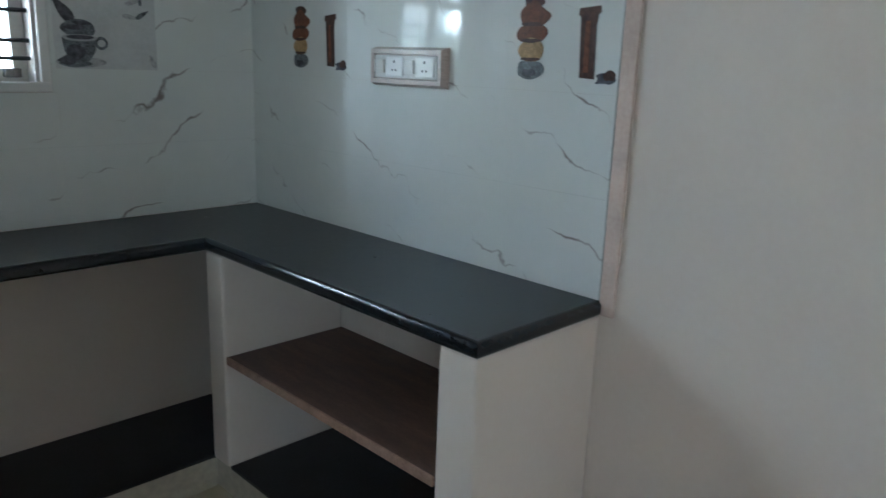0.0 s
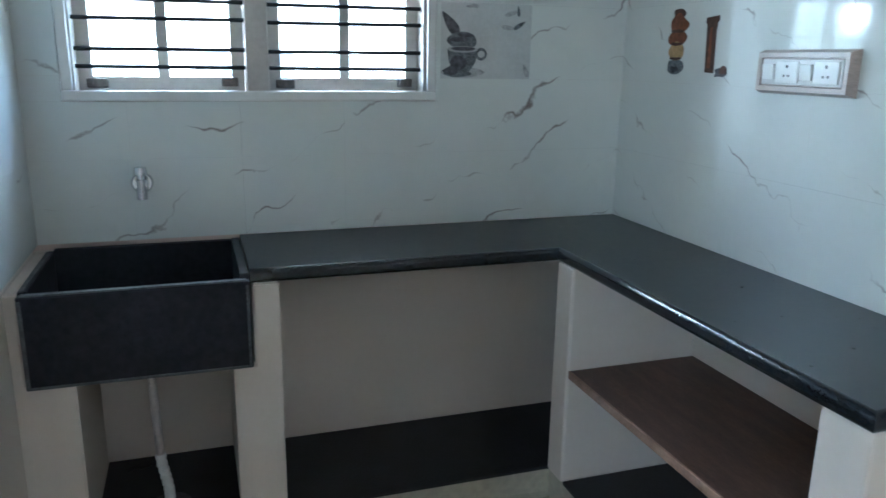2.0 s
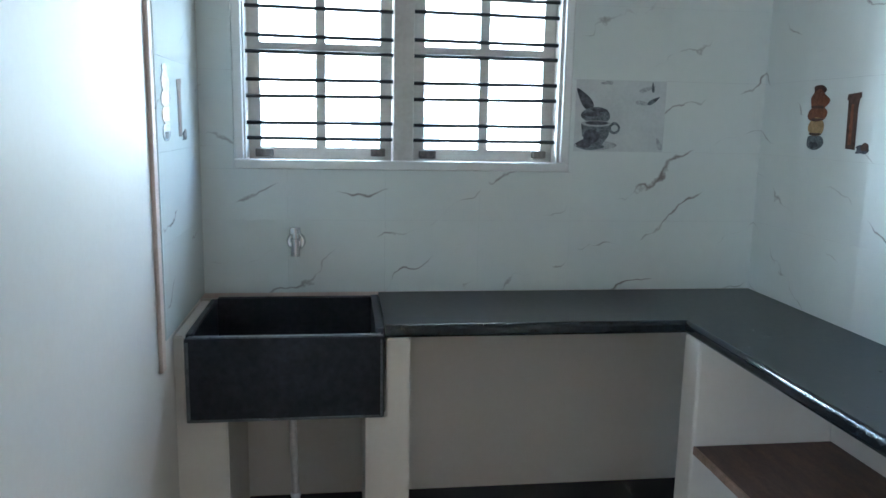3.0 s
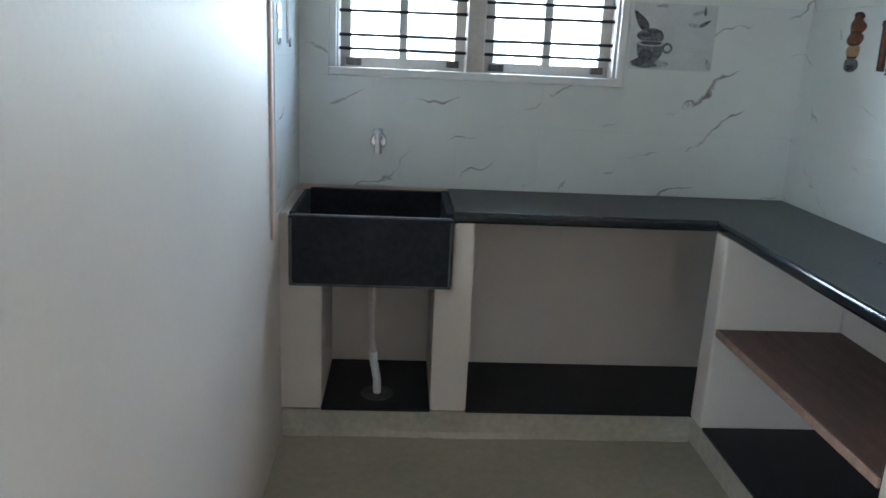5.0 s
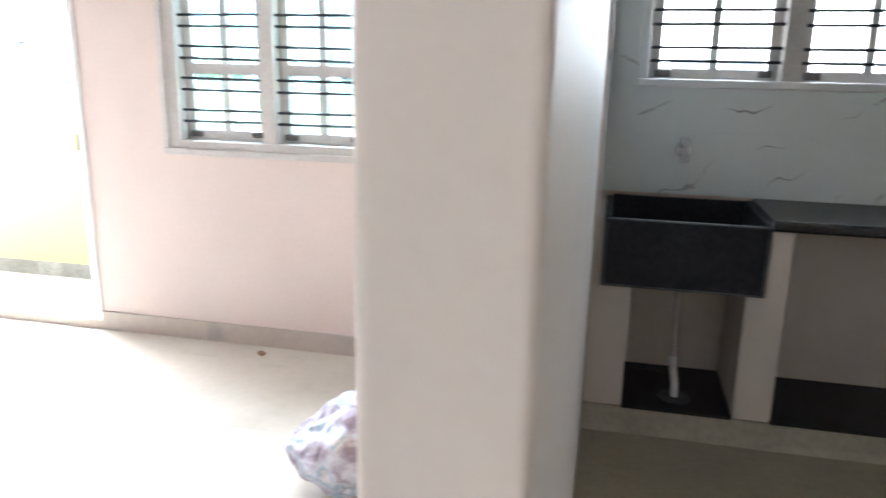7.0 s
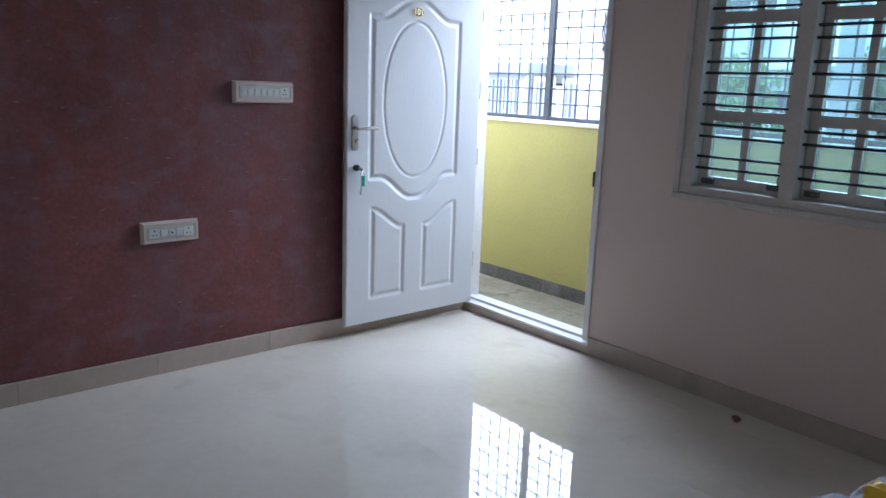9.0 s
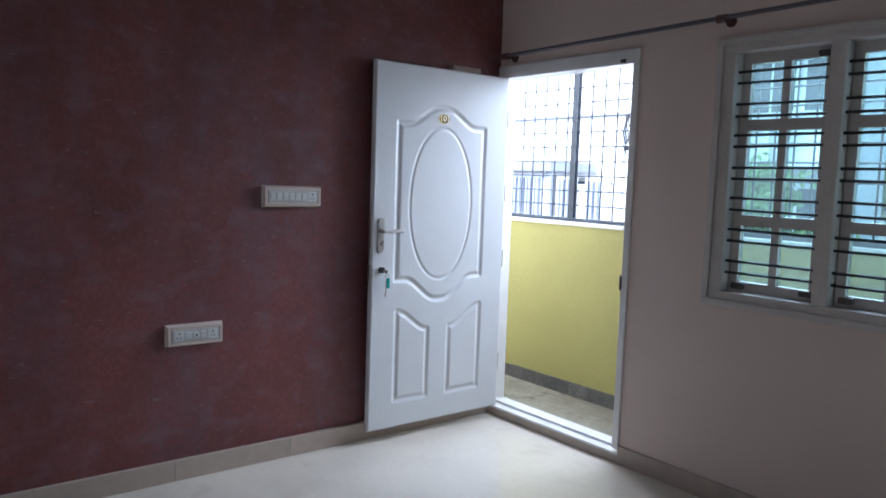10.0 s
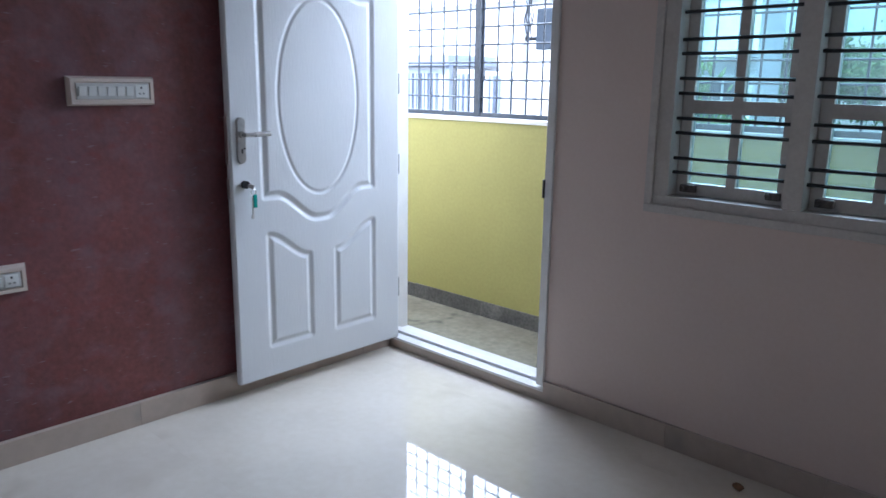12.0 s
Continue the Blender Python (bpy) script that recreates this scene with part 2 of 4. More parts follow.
def red_paint():
    """Maroon texture paint, flecked and cloudy with blue-violet sheen."""
    m = material("maroon_texture_paint", (0.175, 0.055, 0.052), 0.5, spread=0.22, scale=2.2, fine=55, bump=0.12)
    n, l = m.node_tree.nodes, m.node_tree.links
    b = n["Principled BSDF"]
    geo = n.new("ShaderNodeNewGeometry")
    old = b.inputs["Base Color"].links[0].from_socket
    for scale, stretch, low, high, color, strength in ((1.6, (1, 2.4, 0.4), 0.48, 0.74, (0.16, 0.105, 0.14), 0.5), (7, (1, 1, 1.5), 0.5, 0.76, (0.215, 0.15, 0.185), 0.45), (11, (1, 1.2, 1.8), 0.55, 0.70, (0.2, 0.042, 0.04), 0.5), (26, (1, 0.8, 3.0), 0.66, 0.74, (0.30, 0.235, 0.27), 0.5)):
        mp = n.new("ShaderNodeMapping")
        mp.inputs["Scale"].default_value = stretch
        l.new(geo.outputs["Position"], mp.inputs[0])
        t = n.new("ShaderNodeTexNoise")
        t.inputs["Scale"].default_value, t.inputs["Detail"].default_value = scale, 6
        l.new(mp.outputs[0], t.inputs["Vector"])
        r = n.new("ShaderNodeMapRange")
        r.inputs[1].default_value, r.inputs[2].default_value, r.inputs[4].default_value = low, high, strength
        l.new(t.outputs[0], r.inputs[0])
        x = n.new("ShaderNodeMix")
        x.data_type = "RGBA"
        l.new(r.outputs[0], x.inputs[0])
        l.new(old, x.inputs[6])
        x.inputs[7].default_value = (*color, 1)
        old = x.outputs[2]
    l.new(old, b.inputs["Base Color"])
    return m


def bundle_cloth():
    """Crumpled printed cloth: white, mauve and pale blue patches."""
    m = material("printed_bundle_cloth", (0.6, 0.58, 0.6), 0.7, spread=0.1, scale=12, fine=70, bump=0.3)
    n, l = m.node_tree.nodes, m.node_tree.links
    b = n["Principled BSDF"]
    v = n.new("ShaderNodeTexNoise")
    v.inputs["Scale"].default_value, v.inputs["Detail"].default_value, v.inputs["Distortion"].default_value = 8.5, 5, 0.9
    geo = n.new("ShaderNodeNewGeometry")
    l.new(geo.outputs["Position"], v.inputs["Vector"])
    r = n.new("ShaderNodeValToRGB")
    e = r.color_ramp.elements
    e[0].position, e[0].color = 0.36, (0.30, 0.23, 0.27, 1)
    e[1].position, e[1].color = 0.66, (0.62, 0.45, 0.45, 1)
    for p, c in ((0.43, (0.46, 0.40, 0.44, 1)), (0.50, (0.62, 0.60, 0.63, 1)), (0.56, (0.34, 0.43, 0.50, 1)), (0.60, (0.66, 0.62, 0.62, 1))):
        k = e.new(p)
        k.color = c
    l.new(v.outputs[0], r.inputs[0])
    l.new(r.outputs[0], b.inputs["Base Color"])
    return m


# orange print on the yellow bag
bn, bl = BAG_YELLOW.node_tree.nodes, BAG_YELLOW.node_tree.links
at_bag, bag_noise, bag_gate, bag_mix = bn.new("ShaderNodeNewGeometry"), bn.new("ShaderNodeTexNoise"), bn.new("ShaderNodeMapRange"), bn.new("ShaderNodeMix")
bag_noise.inputs["Scale"].default_value = 9
bag_gate.inputs[1].default_value, bag_gate.inputs[2].default_value, bag_gate.inputs[4].default_value = 0.56, 0.70, 0.45
bag_mix.data_type = "RGBA"
bag_mix.inputs[7].default_value = (0.62, 0.20, 0.03, 1)
bl.new(at_bag.outputs["Position"], bag_noise.inputs["Vector"])
bl.new(bag_noise.outputs[0], bag_gate.inputs[0])
bl.new(bag_gate.outputs[0], bag_mix.inputs[0])
bl.new(bn["Principled BSDF"].inputs["Base Color"].links[0].from_socket, bag_mix.inputs[6])
bl.new(bag_mix.outputs[2], bn["Principled BSDF"].inputs["Base Color"])
RED_WALL = red_paint()
CLOTH = bundle_cloth()


# ---------------------------------------------------------------- mesh helpers
def box(bm, x0, x1, y0, y1, z0, z1, bevel=0.0, segments=2):
    made = bmesh.ops.create_cube(bm, size=1.0)
    verts = made["verts"]
    bmesh.ops.scale(bm, vec=(x1 - x0, y1 - y0, z1 - z0), verts=verts)
    bmesh.ops.translate(bm, vec=((x0 + x1) / 2, (y0 + y1) / 2, (z0 + z1) / 2), verts=verts)
    if bevel:
        edges = list({e for v in verts for e in v.link_edges})
        bmesh.ops.bevel(bm, geom=edges, offset=bevel, segments=segments, affect="EDGES", profile=0.6)
    return bm


def boxed(*args, **keys):
    return box(bmesh.new(), *args, **keys)


def rod(bm, a, b, r, sides=10, r2=None):
    a, b = Vector(a), Vector(b)
    d = b - a
    made = bmesh.ops.create_cone(bm, cap_ends=True, segments=sides, radius1=r, radius2=r if r2 is None else r2, depth=d.length)
    bmesh.ops.rotate(bm, verts=made["verts"], cent=(0, 0, 0), matrix=d.to_track_quat("Z", "Y").to_matrix())
    bmesh.ops.translate(bm, verts=made["verts"], vec=(a + b) / 2)
    return bm


def tube(bm, points, r, sides=8, closed=False):
    """A round tube along points."""
    pts = [Vector(p) for p in points]
    rings = []
    count = len(pts)
    up = None
    for i, p in enumerate(pts):
        d = (pts[(i + 1) % count] - pts[i - 1]) if (closed or 0 < i < count - 1) else (pts[1] - pts[0] if i == 0 else pts[-1] - pts[-2])
        d.normalize()
        if up is None:
            up = Vector((1, 0, 0)) if abs(d.x) < 0.9 else Vector((0, 0, 1))
        side = d.cross(up).normalized()
        up = side.cross(d).normalized()
        rings.append([bm.verts.new(p + r * (math.cos(2 * math.pi * k / sides) * up + math.sin(2 * math.pi * k / sides) * side)) for k in range(sides)])
    for i in range(count if closed else count - 1):
        a, b = rings[i], rings[(i + 1) % count]
        for k in range(sides):
            bm.faces.new((a[k], a[(k + 1) % sides], b[(k + 1) % sides], b[k]))
    if not closed:
        bm.faces.new(rings[0][::-1])
        bm.faces.new(rings[-1])
    bmesh.ops.recalc_face_normals(bm, faces=bm.faces)
    return bm


def prism(bm, outline, axis, low, high):
    """An outline of 2D points pushed along an axis. x: points are (y, z); y: (x, z); z: (x, y)."""
    def at(p, h):
        return {"x": (h, p[0], p[1]), "y": (p[0], h, p[1]), "z": (p[0], p[1], h)}[axis]
    a = [bm.verts.new(at(p, low)) for p in outline]
    b = [bm.verts.new(at(p, high)) for p in outline]
    bm.faces.new(a)
    bm.faces.new(b[::-1])
    for i in range(len(a)):
        j = (i + 1) % len(a)
        bm.faces.new((a[i], b[i], b[j], a[j]))
    bmesh.ops.recalc_face_normals(bm, faces=bm.faces)
    return bm


def mesh_of(name, bm, mat, smooth=False):
    me = bpy.data.meshes.new(name)
    bm.to_mesh(me)
    bm.free()
    me.materials.append(mat)
    if smooth:
        for p in me.polygons:
            p.use_smooth = True
    return me


def part(name, bm, mat, parent=None, label="", smooth=False):
    ob = new(name, mesh_of(name, bm, mat, smooth))
    if parent:
        ob.parent = parent
        ob.matrix_parent_inverse = parent.matrix_world.inverted()
    return tagged(ob, label)


def thing(name, at, label, category, group="", kind=""):
    ob = new(name)
    ob.empty_display_size = 0.1
    ob.matrix_world = Matrix.Translation(at)
    ob.matrix_basis = Matrix.Translation(at)
    return tagged(ob, label, category, group, kind)


def structure(name, bm, mat, label, category):
    return tagged(part(name, bm, mat), label, category, kind="structure")


def wall_with_holes(bm, a0, a1, z0, z1, y0, y1, holes):
    """A wall along x with openings (x0, x1, z0, z1), cut through from y0 to y1."""
    xs = sorted({a0, a1, *[h[0] for h in holes], *[h[1] for h in holes]})
    zs = sorted({z0, z1, *[h[2] for h in holes], *[h[3] for h in holes]})
    solid = lambda i, j: 0 <= i < len(xs) - 1 and 0 <= j < len(zs) - 1 and not any(h[0] <= (xs[i] + xs[i + 1]) / 2 <= h[1] and h[2] <= (zs[j] + zs[j + 1]) / 2 <= h[3] for h in holes)
    cache = {}

    def v(x, y, z):
        key = (x, y, z)
        if key not in cache:
            cache[key] = bm.verts.new(key)
        return cache[key]
    for i in range(len(xs) - 1):
        for j in range(len(zs) - 1):
            if not solid(i, j):
                continue
            p, q, r, s = xs[i], xs[i + 1], zs[j], zs[j + 1]
            bm.faces.new((v(p, y0, r), v(q, y0, r), v(q, y0, s), v(p, y0, s)))
            bm.faces.new((v(p, y1, s), v(q, y1, s), v(q, y1, r), v(p, y1, r)))
            if not solid(i - 1, j):
                bm.faces.new((v(p, y0, r), v(p, y0, s), v(p, y1, s), v(p, y1, r)))
            if not solid(i + 1, j):
                bm.faces.new((v(q, y0, s), v(q, y0, r), v(q, y1, r), v(q, y1, s)))
            if not solid(i, j - 1):
                bm.faces.new((v(q, y0, r), v(p, y0, r), v(p, y1, r), v(q, y1, r)))
            if not solid(i, j + 1):
                bm.faces.new((v(p, y0, s), v(q, y0, s), v(q, y1, s), v(p, y1, s)))
    bmesh.ops.recalc_face_normals(bm, faces=bm.faces)
    return bm


# ---------------------------------------------------------------- the shell
XL, XR, YW, YB, H = -3.41, 2.145, 3.60, -3.2, 2.9
YO = 3.80
KW = (0.265, 1.395, 1.325, 2.145)
LW = (-1.905, -0.365, 0.95, 2.145)
DW = (-3.475, -2.355, 0.0, 2.174)

structure("wall_north", wall_with_holes(bmesh.new(), XL - 0.15, XR + 0.15, 0, H, YW, YO, [KW, LW, DW]), PLASTER, "cream painted outer wall with door and window openings", "wall")
structure("wall_kitchen_plaster", boxed(0.127, XR - 0.001, YW - 0.005, YW, 0, 0.86), PLASTER_WHITE, "off-white plaster under the kitchen worktop", "wall")
structure("wall_west", boxed(XL - 0.15, XL, YB - 0.15, YW, 0, H), RED_WALL, "maroon texture-painted feature wall", "wall")
structure("wall_east", boxed(XR, XR + 0.15, YB - 0.15, YW, 0, H), PLASTER_WHITE, "off-white painted kitchen side wall", "wall")
# The opening is added behind the viewpoint to let fill light in.
structure("wall_south", wall_with_holes(bmesh.new(), XL, XR, 0, H, YB - 0.15, YB, [(-2.9, -2.3, 1.2, 2.0)]), PLASTER_WHITE, "plain off-white painted wall with an opening added for fill light", "wall")
bm = prism(bmesh.new(), [(0.0, 0.88), (0.135, 0.88), (0.125, YW - 0.001), (0.0, YW - 0.001)], "z", 0, H)
bmesh.ops.bevel(bm, geom=[e for e in bm.edges if abs(e.verts[0].co.z - e.verts[1].co.z) > 1], offset=0.012, segments=4, affect="EDGES", profile=0.5)
structure("wall_partition", bm, PLASTER_WHITE, "thin off-white partition wall between kitchen and living room", "wall")
structure("ceiling", boxed(XL, XR, YB, YW, H, H + 0.12), CEILING, "plain white painted ceiling", "ceiling")
floor = structure("floor", boxed(XL - 0.15, XR + 0.15, YB - 0.15, YO, -0.12, -0.004), GROUT, "polished cream vitrified tile floor", "floor")


def skirting_run(name, pieces, label):
    base = thing(name, (0, 0, 0), label, "baseboard", kind="structure")
    for b in pieces:
        part("skirting_tile", boxed(*b, bevel=0.0015), SKIRTING, base)


runs = []
y = YB
while y < YW - 0.02:
    runs.append((XL, XL + 0.024, y + 0.001, min(y + 0.6, YW) - 0.0004, 0, 0.1))
    y += 0.6
skirting_run("baseboard_west", runs, "grey-beige tile skirting under the maroon wall")
runs = []
x = DW[1] + 0.002
while x < -0.03:
    runs.append((x, min(x + 0.6, 0.0) - 0.0008, YW - 0.014, YW, 0, 0.1))
    x += 0.6
skirting_run("baseboard_north", runs, "grey-beige tile skirting under the window")


# ---------------------------------------------------------------- windows
def window(name, outer, sections, pane_rows, bar_heights, glass, label):
    """Painted wooden frame, mullions, casements with panes, and iron rods across on the room side."""
    x0, x1, z0, z1 = outer
    win = thing(name, ((x0 + x1) / 2, YW, z0), label, "window", kind="structure")
    bm = bmesh.new()
    lip = 0.014
    for b in ((x0 - lip, x1 + lip, z0 - lip, z0 + 0.018), (x0 - lip, x1 + lip, z1 - 0.018, z1 + lip)):
        box(bm, b[0], b[1], YW - 0.018, YW - 0.003, b[2], b[3], bevel=0.005)
    for b in ((x0 - lip, x0 + 0.018), (x1 - 0.018, x1 + lip)):
        box(bm, b[0], b[1], YW - 0.0175, YW - 0.003, z0 + 0.018, z1 - 0.018, bevel=0.005)
    part("architrave", bm, FRAME_PAINT if glass is KITCHEN_GLASS else WINDOW_PAINT, win)
    paint = WINDOW_PAINT
    zb, zt = sections[0][2], sections[0][3]
    bm = bmesh.new()
    box(bm, x0, x1, YW - 0.004, YW + 0.12, z0, zb, bevel=0.004)
    box(bm, x0, x1, YW - 0.004, YW + 0.12, zt, z1, bevel=0.004)
    box(bm, x0, sections[0][0], YW - 0.0035, YW + 0.12, zb, zt, bevel=0.004)
    box(bm, sections[-1][1], x1, YW - 0.0035, YW + 0.12, zb, zt, bevel=0.004)
    part("window_frame", bm, paint, win)
    for a, b in zip(sections, sections[1:]):
        part("mullion", boxed(a[1], b[0], YW - 0.0035, YW + 0.12, zb, zt, bevel=0.004), paint, win)
    for s0, s1, _, _ in sections:
        stile, rail, muntin = 0.043, 0.045, 0.034
        ya, yb = YW + 0.062, YW + 0.096
        inner = []
        half = (s1 - s0 - 2 * stile - muntin) / 2
        for k in range(2):
            p0 = s0 + stile + k * (half + muntin)
            inner += [(p0, p0 + half, r0, r1) for r0, r1 in pane_rows]
        case = part("casement", wall_with_holes(bmesh.new(), s0 + 0.002, s1 - 0.002, zb + 0.002, zt - 0.002, ya, yb, inner), paint, win)
        for p0, p1, r0, r1 in inner:
            pane = part("pane", boxed(p0 - 0.004, p1 + 0.004, ya + 0.014, ya + 0.018, r0 - 0.004, r1 + 0.004), glass, case)
            pane.visible_shadow = False
        for hx, hz, w in ((s1 - 0.05, zb + 0.035, 0.05), (s0 + 0.055, zb + 0.03, 0.06), (s1 - 0.045, zt - 0.035, 0.045)):
            bm = boxed(hx - w / 2, hx + w / 2, ya - 0.022, ya, hz - 0.016, hz + 0.012, bevel=0.004)
            rod(bm, (hx - w * 0.3, ya - 0.03, hz), (hx - w * 0.3, ya - 0.006, hz), 0.008)
            part("catch", bm, HARDWARE_RUST, case)
        for i, h in enumerate(bar_heights):
            wob = 0.0025 * math.sin(7.1 * i + 11 * s0)
            part("bar", rod(bmesh.new(), (s0 - 0.01, YW + 0.03, h + wob), (s1 + 0.01, YW + 0.03, h - wob), 0.0065, 8), IRON, win)
    return win


window("window_1", KW, [(0.29, 0.785, 1.335, 2.11), (0.855, 1.365, 1.335, 2.11)], [(1.382, 1.70), (1.735, 2.06)],
       [1.413, 1.466, 1.556, 1.61, 1.70, 1.752, 1.845, 1.897, 1.985, 2.037], KITCHEN_GLASS, "cream two-bay kitchen window with black iron rods")
window("window_2", LW, [(-1.83, -1.41, 1.005, 2.095), (-1.345, -0.925, 1.005, 2.095), (-0.86, -0.44, 1.005, 2.095)], [(1.052, 1.312), (1.36, 1.745), (1.795, 2.045)],
       [1.095, 1.147, 1.239, 1.291, 1.382, 1.437, 1.527, 1.578, 1.674, 1.724, 1.808, 1.862, 1.957, 2.008], GLASS, "cream three-bay living room window with black iron rods")

# ---------------------------------------------------------------- door frame and leaf
door = thing("door_1", (-3.312, 3.59, 0.07), "white moulded panel front door standing wide open", "door", kind="structure")
fr = thing("door_frame", ((DW[0] + DW[1]) / 2, YW, 0), "white painted wooden door frame with raised sill", "door frame", kind="structure")
bm = boxed(DW[0], -3.395, YW + 0.002, YW + 0.06, 0.075, 2.10, bevel=0.004)
part("jamb", bm, FRAME_PAINT, fr)
part("jamb_lining", boxed(DW[0], DW[0] + 0.004, YW + 0.06, YO + 0.003, 0.045, 2.10), FRAME_PAINT, fr)
part("jamb", boxed(-2.394, DW[1], YW - 0.012, YW + 0.07, 0.075, 2.10, bevel=0.004), FRAME_PAINT, fr)
part("head", boxed(DW[0], DW[1], YW - 0.0125, YW + 0.1, 2.10, 2.174, bevel=0.004), FRAME_PAINT, fr)
part("sill_face", boxed(DW[0], DW[1], YW - 0.010, YW + 0.05, 0.0, 0.046, bevel=0.002), SKIRTING, fr, "grey-beige tiled face below the sill")
part("sill", boxed(DW[0], DW[1], YW - 0.013, YW + 0.05, 0.046, 0.06, bevel=0.003), FRAME_PAINT, fr)
part("sill_step", boxed(DW[0], DW[1], YW + 0.05, YW + 0.1, 0.0, 0.075, bevel=0.003), FRAME_PAINT, fr)
part("sill_tread", boxed(DW[0], DW[1], YW + 0.1, YO + 0.01, -0.06, 0.045, bevel=0.003), COPING, fr)
part("strike_plate", boxed(-2.40, -2.39, YW - 0.02, YW + 0.02, 0.93, 1.01, bevel=0.003), DARK_PLASTIC, fr, "black metal strike box")
part("head_catch", boxed(-2.47, -2.44, YW - 0.024, YW - 0.006, 2.105, 2.125, bevel=0.003), DARK_PLASTIC, fr)

LX = -3.312
part("core", boxed(LX - 0.034, LX - 0.011, 2.63, 3.588, 0.068, 2.098, bevel=0.002), DOOR_PAINT, door)


def smooth_step(f):
    return f * f * (3 - 2 * f)


def arch_panel(y0, y1, zb, zt, rise_t, drop_b, inset=0.0):
    """Outline of the tall panel: humped top, sagging bottom."""
    pts = []
    y0, y1, zb, zt = y0 + inset, y1 - inset, zb + inset, zt - inset
    n = 28
    bump_shape = lambda f: smooth_step(min(1, max(0, (f - 0.1) / 0.36))) if f < 0.5 else smooth_step(min(1, max(0, (0.9 - f) / 0.36)))
    for i in range(n + 1):
        f = i / n
        pts.append((y0 + (y1 - y0) * f, zb - drop_b * bump_shape(f)))
    for i in range(n + 1):
        f = 1 - i / n
        pts.append((y0 + (y1 - y0) * f, zt + rise_t * bump_shape(f)))
    return pts


oval = [(3.094 + 0.222 * math.cos(2 * math.pi * k / 56), 1.333 + 0.43 * math.sin(2 * math.pi * k / 56)) for k in range(56)]


def low_panel(y0, y1, tall_at_left, inset=0.0):
    pts = [(y0 + inset, 0.21 + inset), (y1 - inset, 0.21 + inset)]
    n = 16
    for i in range(n + 1):
        f = 1 - i / n
        h = smooth_step(1 - f) if tall_at_left else smooth_step(f)
        pts.append((y0 + inset + (y1 - y0 - 2 * inset) * f, 0.63 + 0.115 * h - inset))
    return pts


def pressed_skin(y0, y1, z0, z1, step, grooves):
    """Front skin of the leaf, pressed in along closed outlines: (outline, half width, depth)."""
    ys, zs = np.linspace(y0, y1, int((y1 - y0) / step) + 1), np.linspace(z0, z1, int((z1 - z0) / step) + 1)
    gy, gz = np.meshgrid(ys, zs)
    sunk = np.zeros_like(gy)
    for outline, half, depth in grooves:
        near = np.full_like(gy, 9.0)
        for (ay, az), (by, bz) in zip(outline, outline[1:] + outline[:1]):
            dy, dz = by - ay, bz - az
            span = dy * dy + dz * dz
            if span < 1e-10:
                continue
            f = np.clip(((gy - ay) * dy + (gz - az) * dz) / span, 0, 1)
            near = np.minimum(near, np.hypot(gy - ay - f * dy, gz - az - f * dz))
        v = np.clip(1 - near / half, 0, 1)
        sunk = np.maximum(sunk, depth * np.minimum(v * 1.15, 1))
    edge = np.minimum(np.minimum(gy - y0, y1 - gy), np.minimum(gz - z0, z1 - gz))
    sunk += np.where(edge < 1e-6, 0.012, 0)
    wide = len(ys)
    verts = np.stack([LX - sunk, gy, gz], -1).reshape(-1, 3).tolist()
    faces = [(r * wide + c, r * wide + c + 1, (r + 1) * wide + c + 1, (r + 1) * wide + c) for r in range(len(zs) - 1) for c in range(wide - 1)]
    me = bpy.data.meshes.new("leaf")
    me.from_pydata(verts, [], faces)
    me.materials.append(DOOR_PAINT)
    for p in me.polygons:
        p.use_smooth = True
    ob = new("leaf", me)
    ob.parent = door
    ob.matrix_parent_inverse = door.matrix_world.inverted()


pressed_skin(2.63, 3.588, 0.068, 2.098, 0.0045, [
    (arch_panel(2.775, 3.42, 0.895, 1.79, 0.10, 0.125, 0.016), 0.021, 0.0085),
    (oval, 0.012, 0.004),
    (low_panel(2.79, 3.035, True, 0.015), 0.02, 0.008),
    (low_panel(3.165, 3.425, False, 0.015), 0.02, 0.008)])
# lock plate, lever, cylinder and keys
plate_line = [(2.682 + 0.021 * math.cos(a), z + 0.021 * math.sin(a)) for z, turn in ((1.236, 0.0), (1.084, math.pi)) for a in [turn + math.pi * k / 12 for k in range(13)]]
bm = prism(bmesh.new(), plate_line, "x", LX, LX + 0.008)
bmesh.ops.bevel(bm, geom=[e for e in bm.edges if min(v.co.x for v in e.verts) > LX + 0.007], offset=0.003, segments=2, affect="EDGES")
handle = part("handle_plate", bm, STEEL, door, "brushed steel handle plate with rounded ends")
bm = rod(bmesh.new(), (LX + 0.006, 2.682, 1.185), (LX + 0.05, 2.682, 1.185), 0.009, 14)
rod(bm, (LX + 0.008, 2.682, 1.185), (LX + 0.022, 2.682, 1.185), 0.014, 16)
tube(bm, [(LX + 0.048, 2.674, 1.185), (LX + 0.05, 2.70, 1.185), (LX + 0.05, 2.722, 1.1855)], 0.0085, 12)
tube(bm, [(LX + 0.05, 2.720, 1.1855), (LX + 0.05, 2.75, 1.186), (LX + 0.049, 2.796, 1.188)], 0.0105, 12)
part("lever", bm, STEEL, handle, smooth=False)
part("keyhole", boxed(LX + 0.007, LX + 0.0095, 2.679, 2.686, 1.105, 1.125, bevel=0.001), DARK_PLASTIC, handle)
part("latch_plate", boxed(LX - 0.034, LX - 0.012, 2.626, 2.6302, 1.06, 1.26, bevel=0.001), STEEL, door, "steel latch faceplate on the leaf edge")
